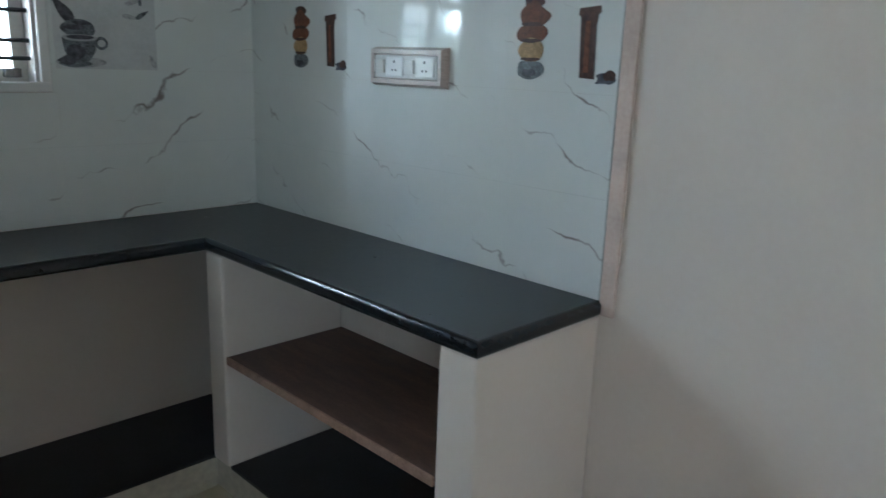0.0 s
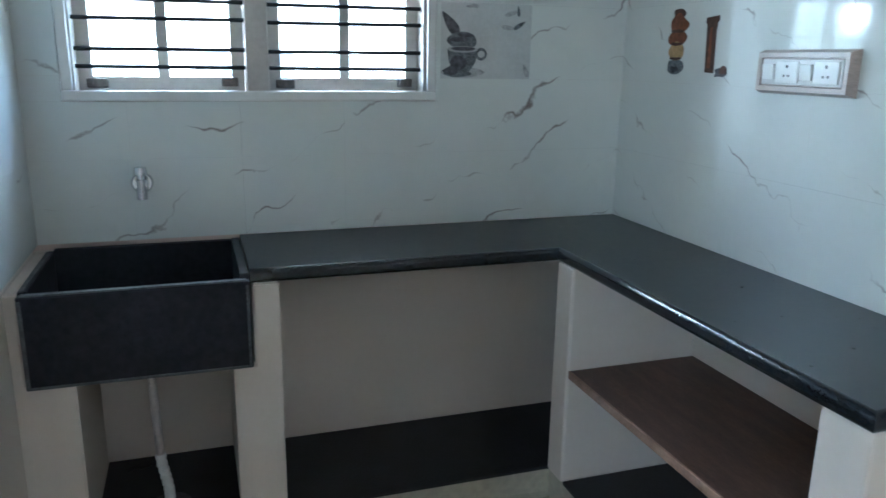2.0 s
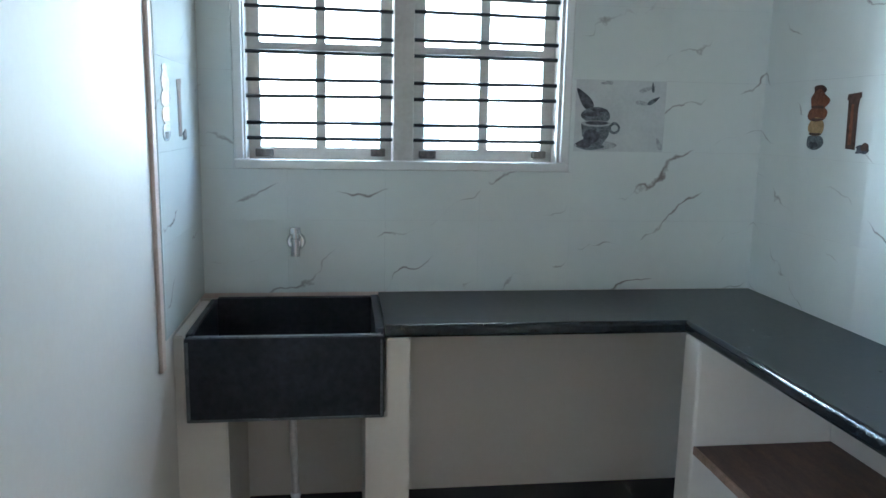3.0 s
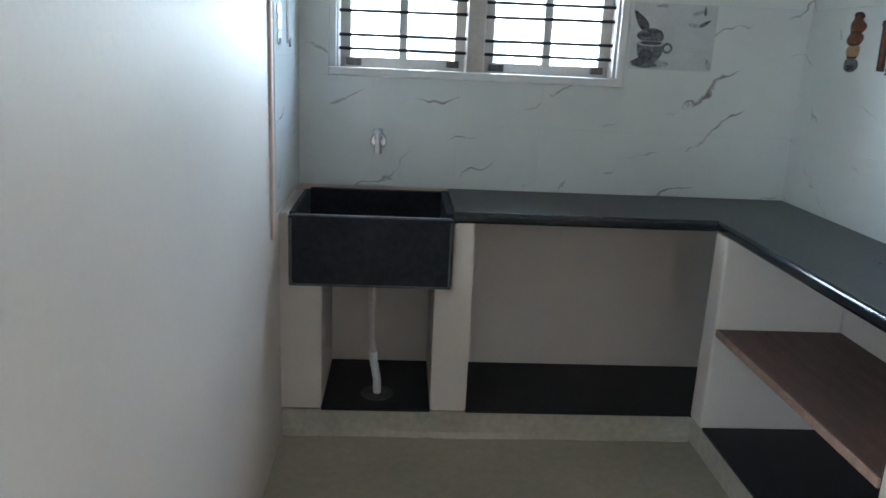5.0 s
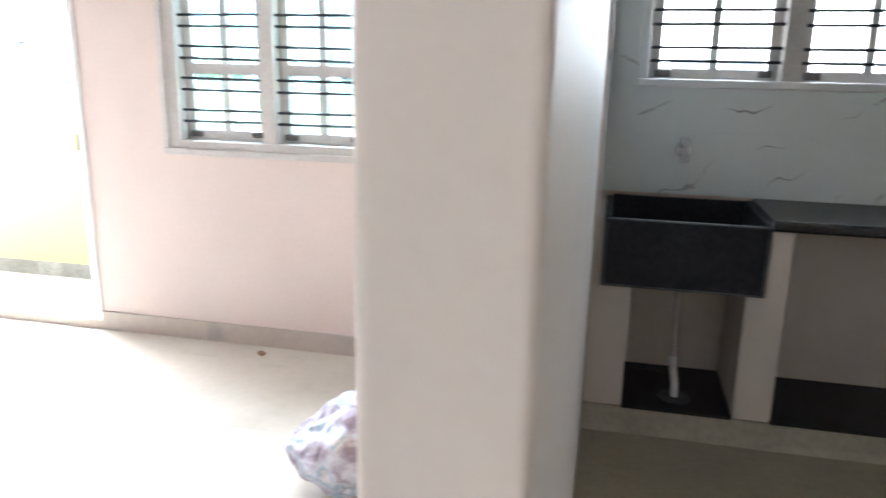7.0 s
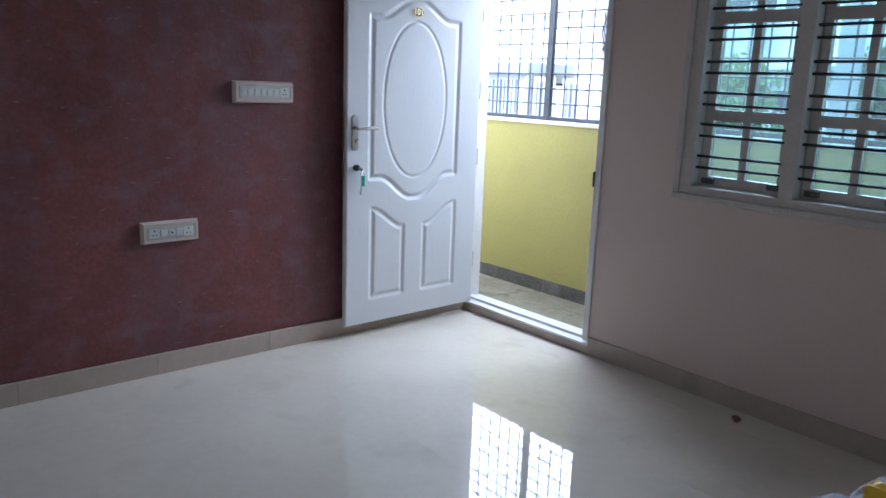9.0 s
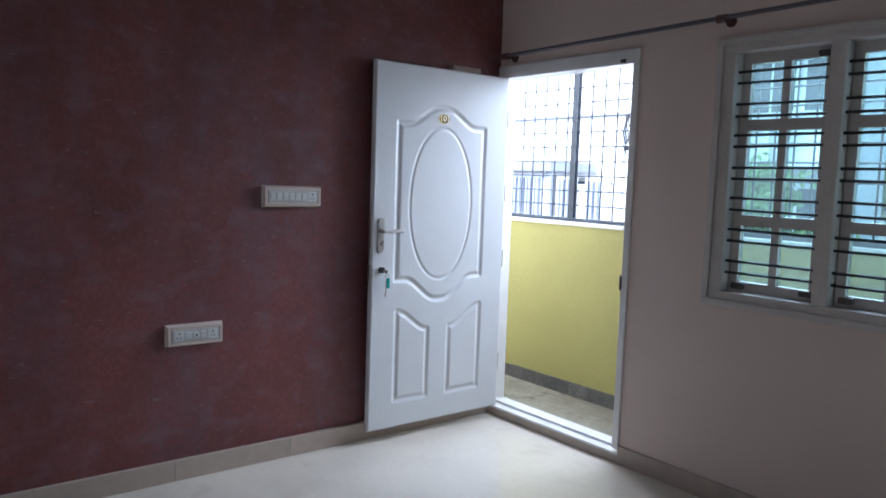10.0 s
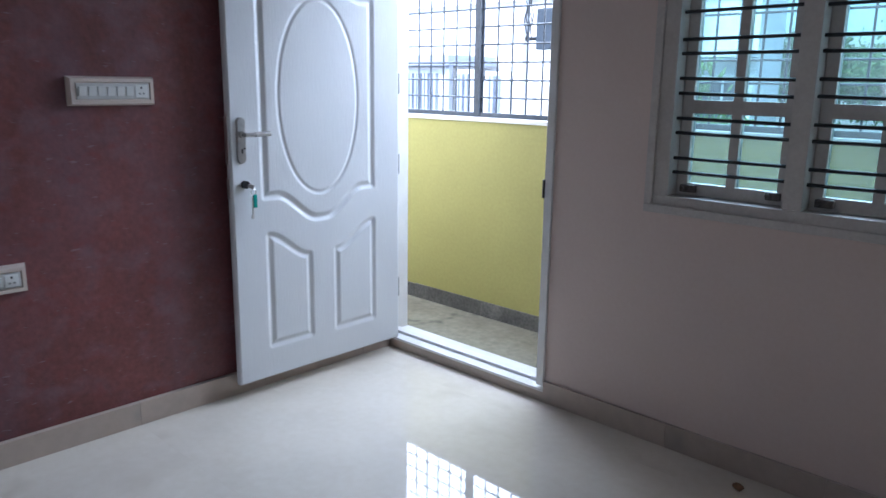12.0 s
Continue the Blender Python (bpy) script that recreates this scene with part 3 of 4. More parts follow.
part("bolt_plate", boxed(LX - 0.034, LX - 0.012, 2.626, 2.6302, 0.915, 1.0, bevel=0.001), STEEL, door, "steel bolt faceplate on the leaf edge")
lock = part("lock_cylinder", rod(bmesh.new(), (LX - 0.002, 2.69, 0.972), (LX + 0.018, 2.69, 0.972), 0.017, 18), DARK_PLASTIC, door, "black lock cylinder")
part("turn_knob", rod(bmesh.new(), (LX + 0.016, 2.70, 0.968), (LX + 0.034, 2.715, 0.962), 0.009, 12), STEEL, lock)
bm = bmesh.new()
tube(bm, [(LX + 0.03, 2.715 + 0.012 * math.sin(2 * math.pi * k / 16), 0.94 + 0.014 * math.cos(2 * math.pi * k / 16)) for k in range(16)], 0.0018, 6, True)
part("key_ring", bm, STEEL, lock)
part("key_tag", boxed(LX + 0.026, LX + 0.033, 2.711, 2.731, 0.872, 0.93, bevel=0.003), GREEN_PLASTIC, lock, "teal plastic key tag")
bm = boxed(LX + 0.028, LX + 0.031, 2.706, 2.713, 0.825, 0.92, bevel=0.001)
box(bm, LX + 0.028, LX + 0.031, 2.700, 2.712, 0.828, 0.842)
part("key", bm, STEEL, lock)
bm = bmesh.new()
made = bmesh.ops.create_cone(bm, cap_ends=True, segments=40, radius1=1, radius2=0.93, depth=1)
for v in bm.verts:
    v.co = Vector((LX + 0.001 + (v.co.z + 0.5) * 0.005, 3.094 + v.co.y * 0.037, 1.817 + v.co.x * 0.026))
plate = part("number_plate", bm, GOLD, door, "oval brass number plate")


def text_mesh(body, size, m, mat, name, parent, depth=0.001):
    cu = bpy.data.curves.new(name, "FONT")
    cu.offset = 0.0005
    cu.body, cu.size, cu.extrude, cu.align_x, cu.align_y = body, size, depth, "CENTER", "CENTER"
    tmp = bpy.data.objects.new(name, cu)
    scene.collection.objects.link(tmp)
    bpy.context.view_layer.update()
    me = bpy.data.meshes.new_from_object(tmp.evaluated_get(bpy.context.evaluated_depsgraph_get()))
    bpy.data.objects.remove(tmp)
    me.transform(m)
    me.materials.clear()
    me.materials.append(mat)
    ob = new(name, me)
    ob.parent = parent
    ob.matrix_parent_inverse = parent.matrix_world.inverted()
    return ob


bm = bmesh.new()
made = bmesh.ops.create_cone(bm, cap_ends=True, segments=40, radius1=1, radius2=1, depth=1)
for v in bm.verts:
    v.co = Vector((LX + 0.0055 + (v.co.z + 0.5) * 0.0012, 3.094 + v.co.y * 0.032, 1.817 + v.co.x * 0.0215))
part("plate_field", bm, PLATE_BROWN, plate)
text_mesh("101", 0.047, Matrix.Translation((LX + 0.0078, 3.094, 1.817)) @ Matrix.Rotation(radians(90), 4, "Z") @ Matrix.Rotation(radians(90), 4, "X"), PALE_BRASS, "number", plate)
for hz in (0.35, 1.0, 1.4, 1.85):
    part("hinge", rod(bmesh.new(), (LX - 0.003, 3.592, hz - 0.05), (LX - 0.003, 3.592, hz + 0.05), 0.005, 10), FRAME_PAINT, door)

# ---------------------------------------------------------------- curtain rod
crod = thing("curtain_rod", (-2.0, 3.52, 2.22), "thin dark grey metal curtain rod on wall brackets", "curtain rod")
part("pole", rod(bmesh.new(), (-3.33, 3.52, 2.219), (-0.15, 3.52, 2.262), 0.011, 12), ROD_METAL, crod)
for bx in (-3.28, -1.865, -0.4):
    bz = 2.219 + 0.0135 * (bx + 3.33) - 0.004
    bm = rod(bmesh.new(), (bx, 3.6, bz), (bx, 3.515, bz), 0.008, 10)
    rod(bm, (bx, 3.6, bz), (bx, 3.592, bz), 0.026, 16)
    rod(bm, (bx - 0.022, 3.52, bz), (bx + 0.022, 3.52, bz), 0.02, 14)
    part("bracket", bm, KNOB_BROWN, crod)
hook = tagged(part("wall_hook", tube(bmesh.new(), [(-1.83, 3.6, 2.46), (-1.83, 3.57, 2.455), (-1.83, 3.565, 2.44), (-1.83, 3.575, 2.43)], 0.006), KNOB_BROWN), "small brown metal wall hook above the window", "hook")


# distribution box behind the open door
dbox = thing("distribution_box", (XL, 3.3, 1.9), "beige electrical distribution box on the maroon wall behind the door", "electrical box")
part("body", boxed(XL, XL + 0.042, 3.195, 3.405, 1.90, 2.138, bevel=0.006), SKIRTING, dbox)
part("lid", boxed(XL + 0.0425, XL + 0.05, 3.203, 3.397, 1.908, 2.13, bevel=0.003), SKIRTING, dbox)


# ---------------------------------------------------------------- switchboards
def switchboard(name, label, size, modules, m, frame_mat, proud=0.03):
    """Built flat in x (width) and z (height), front towards -y, then placed by m."""
    w, h = size
    t = new(name)
    tagged(t, label, "switchboard")
    bm = bmesh.new()
    o = [(-w / 2, -h / 2), (w / 2, -h / 2), (w / 2, h / 2), (-w / 2, h / 2)]
    c = 0.016
    back = [bm.verts.new((p[0], 0, p[1])) for p in o]
    front = [bm.verts.new((p[0] - math.copysign(c * 0.5, p[0]), -proud, p[1] - math.copysign(c * 0.5, p[1]))) for p in o]
    inner = [bm.verts.new((p[0] - math.copysign(c * 1.3, p[0]), -proud, p[1] - math.copysign(c * 1.3, p[1]))) for p in o]
    deep = [bm.verts.new((p[0] - math.copysign(c * 1.4, p[0]), -proud + 0.008, p[1] - math.copysign(c * 1.4, p[1]))) for p in o]
    bm.faces.new(back)
    for a, b in ((back, front), (front, inner), (inner, deep)):
        for i in range(4):
            j = (i + 1) % 4
            bm.faces.new((a[i], b[i], b[j], a[j]))
    bm.faces.new(deep[::-1])
    bmesh.ops.recalc_face_normals(bm, faces=bm.faces)
    def add(nm, b, mat, parent=t, lab=""):
        ob = new(nm, mesh_of(nm, b, mat))
        ob.parent = parent
        return tagged(ob, lab)
    add("surround", bm, frame_mat)
    iw, ih = w - 0.052, h - 0.05
    add("plate", boxed(-iw / 2, iw / 2, -proud + 0.001, -proud + 0.008, -ih / 2, ih / 2, bevel=0.002), SWITCH_SHADED)
    total = sum(k[1] for k in modules)
    x = -iw / 2 + 0.004
    for kind, width in modules:
        mw = (iw - 0.008) * width / total
        a, b = x + 0.0035, x + mw - 0.0035
        if kind == "switch":
            sb = boxed(a, b, -proud - 0.004, -proud + 0.001, -ih * 0.3, ih * 0.3, bevel=0.0015)
            for v in sb.verts:
                if v.co.z > 0 and v.co.y < -proud:
                    v.co.y -= 0.004
            add("rocker", sb, SWITCH_WHITE)
        elif kind == "socket":
            s = add("socket", boxed(a, b, -proud - 0.003, -proud + 0.001, -ih * 0.42, ih * 0.42, bevel=0.002), SWITCH_WHITE)
            hb = bmesh.new()
            cx = (a + b) / 2
            for hx, hz, r in ((0, ih * 0.22, 0.0042), (-0.008, -ih * 0.15, 0.0032), (0.008, -ih * 0.15, 0.0032)):
                rod(hb, (cx + hx, -proud - 0.0038, hz), (cx + hx, -proud - 0.002, hz), r, 10)
            add("pin_holes", hb, DARK_PLASTIC, s)
        else:
            s = add("regulator", rod(bmesh.new(), ((a + b) / 2, -proud + 0.001, 0), ((a + b) / 2, -proud - 0.008, 0), min(ih * 0.3, mw * 0.42), 18), SWITCH_WHITE)
            add("indicator", rod(bmesh.new(), ((a + b) / 2, -proud - 0.0095, 0), ((a + b) / 2, -proud - 0.0075, 0), 0.005, 12), DARK_PLASTIC, s)
        x += mw
    t.matrix_world = m
    t.matrix_basis = m
    return t


WESTWARD = Matrix.Rotation(radians(90), 4, "Z")
switchboard("switchboard", "ivory six-switch board on the maroon wall", (0.325, 0.108), [("switch", 1)] * 6 + [("socket", 1.6)], Matrix.Translation((XL, 2.195, 1.362)) @ WESTWARD, BOARD_IVORY)
switchboard("switchboard", "ivory socket board low on the maroon wall", (0.275, 0.105), [("socket", 1.5), ("switch", 1), ("regulator", 1), ("switch", 1), ("socket", 1.5)], Matrix.Translation((XL, 1.697, 0.702)) @ WESTWARD, BOARD_IVORY)
switchboard("switchboard", "kitchen socket board with pinkish wooden surround on marble tiles", (0.325, 0.116), [("switch", 0.9), ("socket", 1.6), ("switch", 0.9), ("socket", 1.6)], Matrix.Translation((XR - 0.0135, 2.690, 1.43)) @ Matrix.Rotation(radians(-90), 4, "Z"), BOARD_WOOD, 0.028)

# ---------------------------------------------------------------- kitchen counter
Z1, Z0 = 0.879, 0.838
TILE_T = 0.012


def slab_outline():
    return [(0.7365, 3.142), (1.676, 3.142), (1.676, 1.962), (XR - 0.002, 1.962), (XR - 0.002, YW - TILE_T - 0.001), (0.7365, YW - TILE_T - 0.001)]


bm = prism(bmesh.new(), slab_outline(), "z", Z0, Z1)
edges = [e for e in bm.edges if abs(e.verts[0].co.z - e.verts[1].co.z) < 1e-6 and (
    (abs(e.verts[0].co.y - 3.142) < 1e-4 and abs(e.verts[1].co.y - 3.142) < 1e-4)
    or (abs(e.verts[0].co.x - 1.676) < 1e-4 and abs(e.verts[1].co.x - 1.676) < 1e-4)
    or (abs(e.verts[0].co.y - 1.962) < 1e-4 and abs(e.verts[1].co.y - 1.962) < 1e-4))]
bmesh.ops.bevel(bm, geom=edges, offset=0.0155, segments=9, affect="EDGES", profile=0.5)
worktop = thing("worktop", (1.4, 3.3, Z0), "L-shaped polished black granite kitchen worktop with rounded edge", "worktop")
bm.normal_update()
rim = bm.copy()
nosing = lambda f: abs(f.normal.z) < 0.999 and f.calc_center_median().y < YW - 0.05 and 0.74 < f.calc_center_median().x < XR - 0.01
bmesh.ops.delete(rim, geom=[f for f in rim.faces if not nosing(f)], context="FACES")
bmesh.ops.delete(bm, geom=[f for f in bm.faces if nosing(f)], context="FACES")
part("slab", bm, GRANITE, worktop)
part("rounded_edge", rim, GRANITE_EDGE, worktop, "polished rounded granite edge")

support = thing("counter_base", (1.0, 3.3, 0), "cream plastered masonry counter supports on a low plinth", "counter base")
bm = prism(bmesh.new(), [(0.125, 0.112), (0.274, 0.112), (0.274, 0.599), (0.158, 0.599), (0.158, 0.855), (0.125, 0.855)], "y", 3.15, YW - 0.014)
bmesh.ops.bevel(bm, geom=list(bm.edges), offset=0.005, segments=2, affect="EDGES")
part("pier", bm, PLASTER_WHITE, support)
bm = prism(bmesh.new(), [(0.68, 0.112), (0.815, 0.112), (0.815, Z0), (0.7405, Z0), (0.7405, 0.599), (0.68, 0.599)], "y", 3.146, YW - 0.001)
bmesh.ops.bevel(bm, geom=list(bm.edges), offset=0.006, segments=2, affect="EDGES")
part("pier", bm, PLASTER_WHITE, support)
part("pier", boxed(1.68, XR - 0.001, 3.045, 3.146, 0.112, Z0, bevel=0.01), PLASTER_WHITE, support)
part("end_pier", boxed(1.69, XR - 0.001, 1.972, 2.09, 0.0, Z0, bevel=0.008), PLASTER_WHITE, support)
bm = prism(bmesh.new(), [(0.126, 3.155), (1.695, 3.155), (1.695, 2.09), (XR - 0.001, 2.09), (XR - 0.001, YW - 0.001), (0.126, YW - 0.001)], "z", 0, 0.105)
part("plinth", bm, PLINTH, support)
# uneven cement smear along the foot of the plinth
foot = random.Random(12)
bm = bmesh.new()
lower, upper = [], []
for k in range(79):
    fx = 0.128 + 0.02 * k
    out = 0.006 + 0.012 * abs(noise.noise(Vector((fx * 7, 0.3, 0)))) + foot.uniform(0, 0.003)
    lower.append(bm.verts.new((fx, 3.154 - out, 0.0005)))
    upper.append(bm.verts.new((fx, 3.1535, 0.018 + 0.02 * abs(noise.noise(Vector((fx * 5, 1.7, 0)))))))
for k in range(78):
    bm.faces.new((lower[k], lower[k + 1], upper[k + 1], upper[k]))
part("cement_smear", bm, PLINTH, support, "rough cement smear at the plinth foot", smooth=True)
for b, m in (((0.274, 0.68, 3.148, 3.598), GRANITE_DULL), ((0.815, 1.68, 3.148, 3.598), GRANITE_DULL), ((1.68, XR - 0.002, 3.146, 3.598), GRANITE_DULL), ((1.688, XR - 0.002, 2.091, 3.045), GRANITE_DULL)):
    part("base_slab", boxed(*b, 0.105, 0.117, bevel=0.002), m, support, "dull black granite base slab")

# wooden shelf under the worktop
shelf = thing("shelf", (1.9, 2.5, 0.49), "brown wooden shelf board under the worktop", "shelf")
part("board", boxed(1.692, XR - 0.001, 2.091, 3.044, 0.482, 0.506, bevel=0.001), SHELF_WOOD, shelf)
part("edge_strip", boxed(1.684, 1.6915, 2.091, 3.044, 0.481, 0.507, bevel=0.002), SHELF_EDGE, shelf, "paler raw wood edge strip")

# stone sink
sink = thing("sink", (0.44, 3.3, 0.600), "black stone box sink with chalky worn edges", "sink")
SX0, SX1, SY0, SY1, SZ0, SZ1 = 0.162, 0.735, 3.12, 3.586, 0.600, 0.874
part("bottom", boxed(SX0, SX1, SY0 + 0.028, SY1, SZ0, SZ0 + 0.03, bevel=0.003), SINK_STONE, sink)
part("front_slab", boxed(SX0, SX1, SY0, SY0 + 0.028, SZ0, SZ1 - 0.02, bevel=0.006), SINK_STONE, sink)
part("side_slab", boxed(SX0, SX0 + 0.024, SY0 + 0.028, SY1, SZ0 + 0.03, SZ1 - 0.014, bevel=0.004), SINK_STONE, sink)
part("side_slab", boxed(SX1 - 0.026, SX1, SY0 + 0.028, SY1, SZ0 + 0.03, SZ1 - 0.004, bevel=0.003), SINK_STONE, sink)
part("back_slab", boxed(SX0 + 0.024, SX1 - 0.026, SY1 - 0.03, SY1, SZ0 + 0.03, SZ1 - 0.006, bevel=0.004), SINK_STONE, sink)
for b in ((SX0 + 0.01, SX1 - 0.01, SY0 + 0.004, SY0 + 0.024, SZ1 - 0.0212, SZ1 - 0.017), (SX0 + 0.004, SX1 - 0.004, SY0 - 0.002, SY0 + 0.002, SZ0 + 0.002, SZ0 + 0.01), (SX0 + 0.002, SX0 + 0.012, SY0 - 0.0015, SY0 + 0.002, SZ0 + 0.01, SZ1 - 0.03), (SX1 - 0.012, SX1 - 0.004, SY0 - 0.0015, SY0 + 0.002, SZ0 + 0.01, SZ1 - 0.03)):
    part("worn_edge", boxed(*b, bevel=0.001), SINK_EDGE, sink, "chalky grey worn stone edge")
part("side_rim", boxed(SX0 + 0.003, SX0 + 0.016, SY0 + 0.03, SY1 - 0.03, SZ1 - 0.0145, SZ1 - 0.011, bevel=0.001), SINK_EDGE, sink, "chalky grey worn stone edge")

# drain hose and floor plate
drain = thing("drain_hose", (0.475, 3.28, 0.117), "white flexible drain hose with a grey floor plate", "drain hose")
pts = [(0.452, 3.30, 0.598), (0.452, 3.30, 0.5), (0.456, 3.295, 0.36), (0.460, 3.285, 0.26), (0.476, 3.275, 0.18), (0.478, 3.272, 0.12)]
bm = bmesh.new()
fine = []
for i in range(len(pts) - 1):
    for k in range(8):
        fine.append(tuple(a + (b - a) * k / 8 for a, b in zip(pts[i], pts[i + 1])))
fine.append(pts[-1])
part("hose", tube(bm, fine[22:], 0.0145, 10), PIPE_WHITE, drain, smooth=True)
part("outlet_pipe", tube(bmesh.new(), fine[:23], 0.0125, 10), PIPE_GREY, drain, "translucent grey outlet pipe", smooth=True)
bm = bmesh.new()
for i in range(22, len(fine) - 3, 2):
    rod(bm, fine[i], fine[i + 1], 0.0165, 10)
part("hose_ribs", bm, PIPE_WHITE, drain)
part("floor_plate", rod(bmesh.new(), (0.478, 3.272, 0.117), (0.478, 3.272, 0.123), 0.062, 24), SINK_EDGE, drain, "round grey drain plate")
tagged(part("loose_string", tube(bmesh.new(), [(0.34, 3.5, 0.121), (0.36, 3.52, 0.126), (0.385, 3.5, 0.13), (0.41, 3.53, 0.123), (0.43, 3.51, 0.121)], 0.005, 6), DARK_PLASTIC), "short dark scrap of string under the sink", "string")

# water tap stub
tap = thing("tap", (0.452, 3.588, 1.06), "small chrome tap stub on the tiled wall", "tap")
part("flange", rod(bmesh.new(), (0.452, 3.589, 1.062), (0.452, 3.576, 1.062), 0.034, 24, 0.027), CHROME, tap)
bm = rod(bmesh.new(), (0.452, 3.58, 1.062), (0.452, 3.53, 1.062), 0.016, 16)
rod(bm, (0.452, 3.54, 1.078), (0.452, 3.54, 1.018), 0.016, 16)
part("spout", bm, CHROME, tap)
bm = rod(bmesh.new(), (0.452, 3.54, 1.07), (0.452, 3.54, 1.100), 0.010, 12)
rod(bm, (0.452, 3.54, 1.096), (0.452, 3.54, 1.116), 0.021, 20, 0.017)
part("handle", bm, CHROME, tap)

# ---------------------------------------------------------------- bundle and yellow bag beside the partition
def crumpled(bm, seed, amount, scale):
    for v in bm.verts:
        n1 = noise.noise_vector(v.co * scale + Vector((seed, 0, 0)))
        n2 = noise.noise_vector(v.co * scale * 2.7 + Vector((0, seed, 0)))
        v.co += amount * (n1 + 0.5 * n2)
        v.co.z = max(v.co.z, 0.002)
    return bm


bm = bmesh.new()
bmesh.ops.create_icosphere(bm, subdivisions=6, radius=1)
for v in bm.verts:
    u = max(0.0, v.co.z)
    lean = 0.5 + 0.5 * v.co.x
    v.co = Vector((-0.585 + v.co.x * 0.225 * (1 - 0.35 * u) + 0.075 * u, 2.57 + v.co.y * 0.22 * (1 - 0.45 * u), 0.17 + v.co.z * ((0.10 + 0.25 * lean) if v.co.z > 0 else 0.17)))
for v in bm.verts:
    up = min(1.0, max(0.0, (v.co.z - 0.2) / 0.12))
    v.co.z += 0.035 * up * smooth_step(min(1.0, max(0.0, (v.co.x + 0.86) / 0.42)))
tagged(part("crumpled_bedsheet", crumpled(crumpled(bm, 3.0, 0.045, 5.0), 8.0, 0.016, 15.0), CLOTH, smooth=True), "crumpled printed white, mauve and blue bedsheet on the floor", "bedsheet")
bag = thing("plastic_bag", (-0.38, 2.33, 0), "tall yellow plastic carrier bag leaning on the partition", "bag")
bm = bmesh.new()
bmesh.ops.create_cube(bm, size=1.0)
bmesh.ops.subdivide_edges(bm, edges=list(bm.edges), cuts=14, use_grid_fill=True)
for v in bm.verts:
    t = v.co.z + 0.5
    v.co = Vector((-0.385 + v.co.x * 0.20 + 0.02 * (1 - t), 2.33 + v.co.y * (0.14 - 0.08 * t), 0.002 + t * 0.5 + (0.03 * abs(v.co.x) if t > 0.95 else 0)))
part("sack", crumpled(crumpled(bm, 9.0, 0.026, 9.0), 4.0, 0.008, 26.0), BAG_YELLOW, bag, smooth=True)
part("handle", tube(bmesh.new(), [(-0.445, 2.36, 0.48), (-0.425, 2.35, 0.53), (-0.385, 2.35, 0.545), (-0.345, 2.36, 0.53), (-0.325, 2.36, 0.48)], 0.008), BAG_YELLOW, bag)
bm = bmesh.new()
bmesh.ops.create_icosphere(bm, subdivisions=2, radius=0.03)
for v in bm.verts:
    v.co = Vector((-1.41 + v.co.x * 0.8, 3.484 + v.co.y * 0.5, 0.008 + max(-0.008, v.co.z * 0.4)))
tagged(part("leaf_litter", crumpled(bm, 5.0, 0.008, 40.0), LITTER), "small dry brown leaf scrap on the floor", "litter")

# ---------------------------------------------------------------- balcony and street
BZ = -0.06
structure("balcony_floor", boxed(-9.0, 5.0, YO + 0.01, 4.62, -0.25, BZ), BALCONY_TILE, "mottled greenish stone balcony floor", "balcony floor")
structure("parapet_wall", boxed(-9.0, 5.0, 4.50, 4.62, BZ, 1.175), YELLOW, "yellow painted balcony parapet", "parapet")
structure("parapet_coping", boxed(-9.0, 5.0, 4.485, 4.635, 1.175, 1.20, bevel=0.004), COPING, "pale stone coping on the parapet", "coping")
balcony_skirting = thing("balcony_skirting", (-3, 4.49, BZ), "dark grey stone balcony skirting", "skirting", kind="structure")
for k in range(23):
    part("stone", boxed(-9.0 + 0.61 * k, -9.0 + 0.61 * (k + 1) - 0.002, 4.488, 4.50, BZ, 0.036 + 0.004 * math.sin(5 * k), bevel=0.002), GREY_STONE, balcony_skirting)
# Slab added out of view to hold skylight off the parapet.
structure("balcony_shade_slab", boxed(-9.0, 5.0, YO, 4.66, 3.15, 3.3), CEILING, "unseen white slab added above the balcony to shade the parapet", "ceiling")
# Unseen blocker: stops balcony_daylight from reaching the kitchen window.
structure("lamp_block_wall", boxed(-0.20, -0.08, YO + 0.001, 4.62, BZ, 3.15), PLASTER_WHITE, "unseen off-white wall added to keep the balcony lamp off the kitchen window", "wall")
# Wall added past the room's corner so no sun lands on the balcony floor.
structure("sun_block_wall", boxed(-9.0, XL - 0.151, YW, YO, -0.25, 3.15), PLASTER_WHITE, "unseen off-white wall added to keep the sun off the balcony", "wall")
grill = thing("balcony_grill", (-3.6, 4.55, 1.2), "blue-black iron safety grill above the parapet", "grill")
GX0, GX1 = -6.2, -0.2
for k in range(int((GX1 - GX0) / 1.9) + 2):
    gx = -3.63 + 1.9 * (k - 1)
    if GX0 < gx < GX1:
        part("post", boxed(gx - 0.022, gx + 0.022, 4.535, 4.575, 1.2, 2.75), GRILL_IRON, grill)
for z in (1.215, 2.72):
    part("rail", boxed(GX0, GX1, 4.54, 4.57, z - 0.014, z + 0.014), GRILL_IRON, grill)
z = 1.32
while z < 2.7:
    part("bar", rod(bmesh.new(), (GX0, 4.553, z), (GX1, 4.553, z), 0.006, 6), GRILL_IRON, grill)
    z += 0.105
gx = GX0
upright = mesh_of("bar", rod(bmesh.new(), (0, 4.56, 1.2), (0, 4.56, 2.72), 0.006, 6), GRILL_IRON)
while gx < GX1:
    ob = new("bar", upright)
    ob.parent = grill
    ob.matrix_parent_inverse = grill.matrix_world.inverted()
    ob.location = (gx, 0, 0)
    gx += 0.113

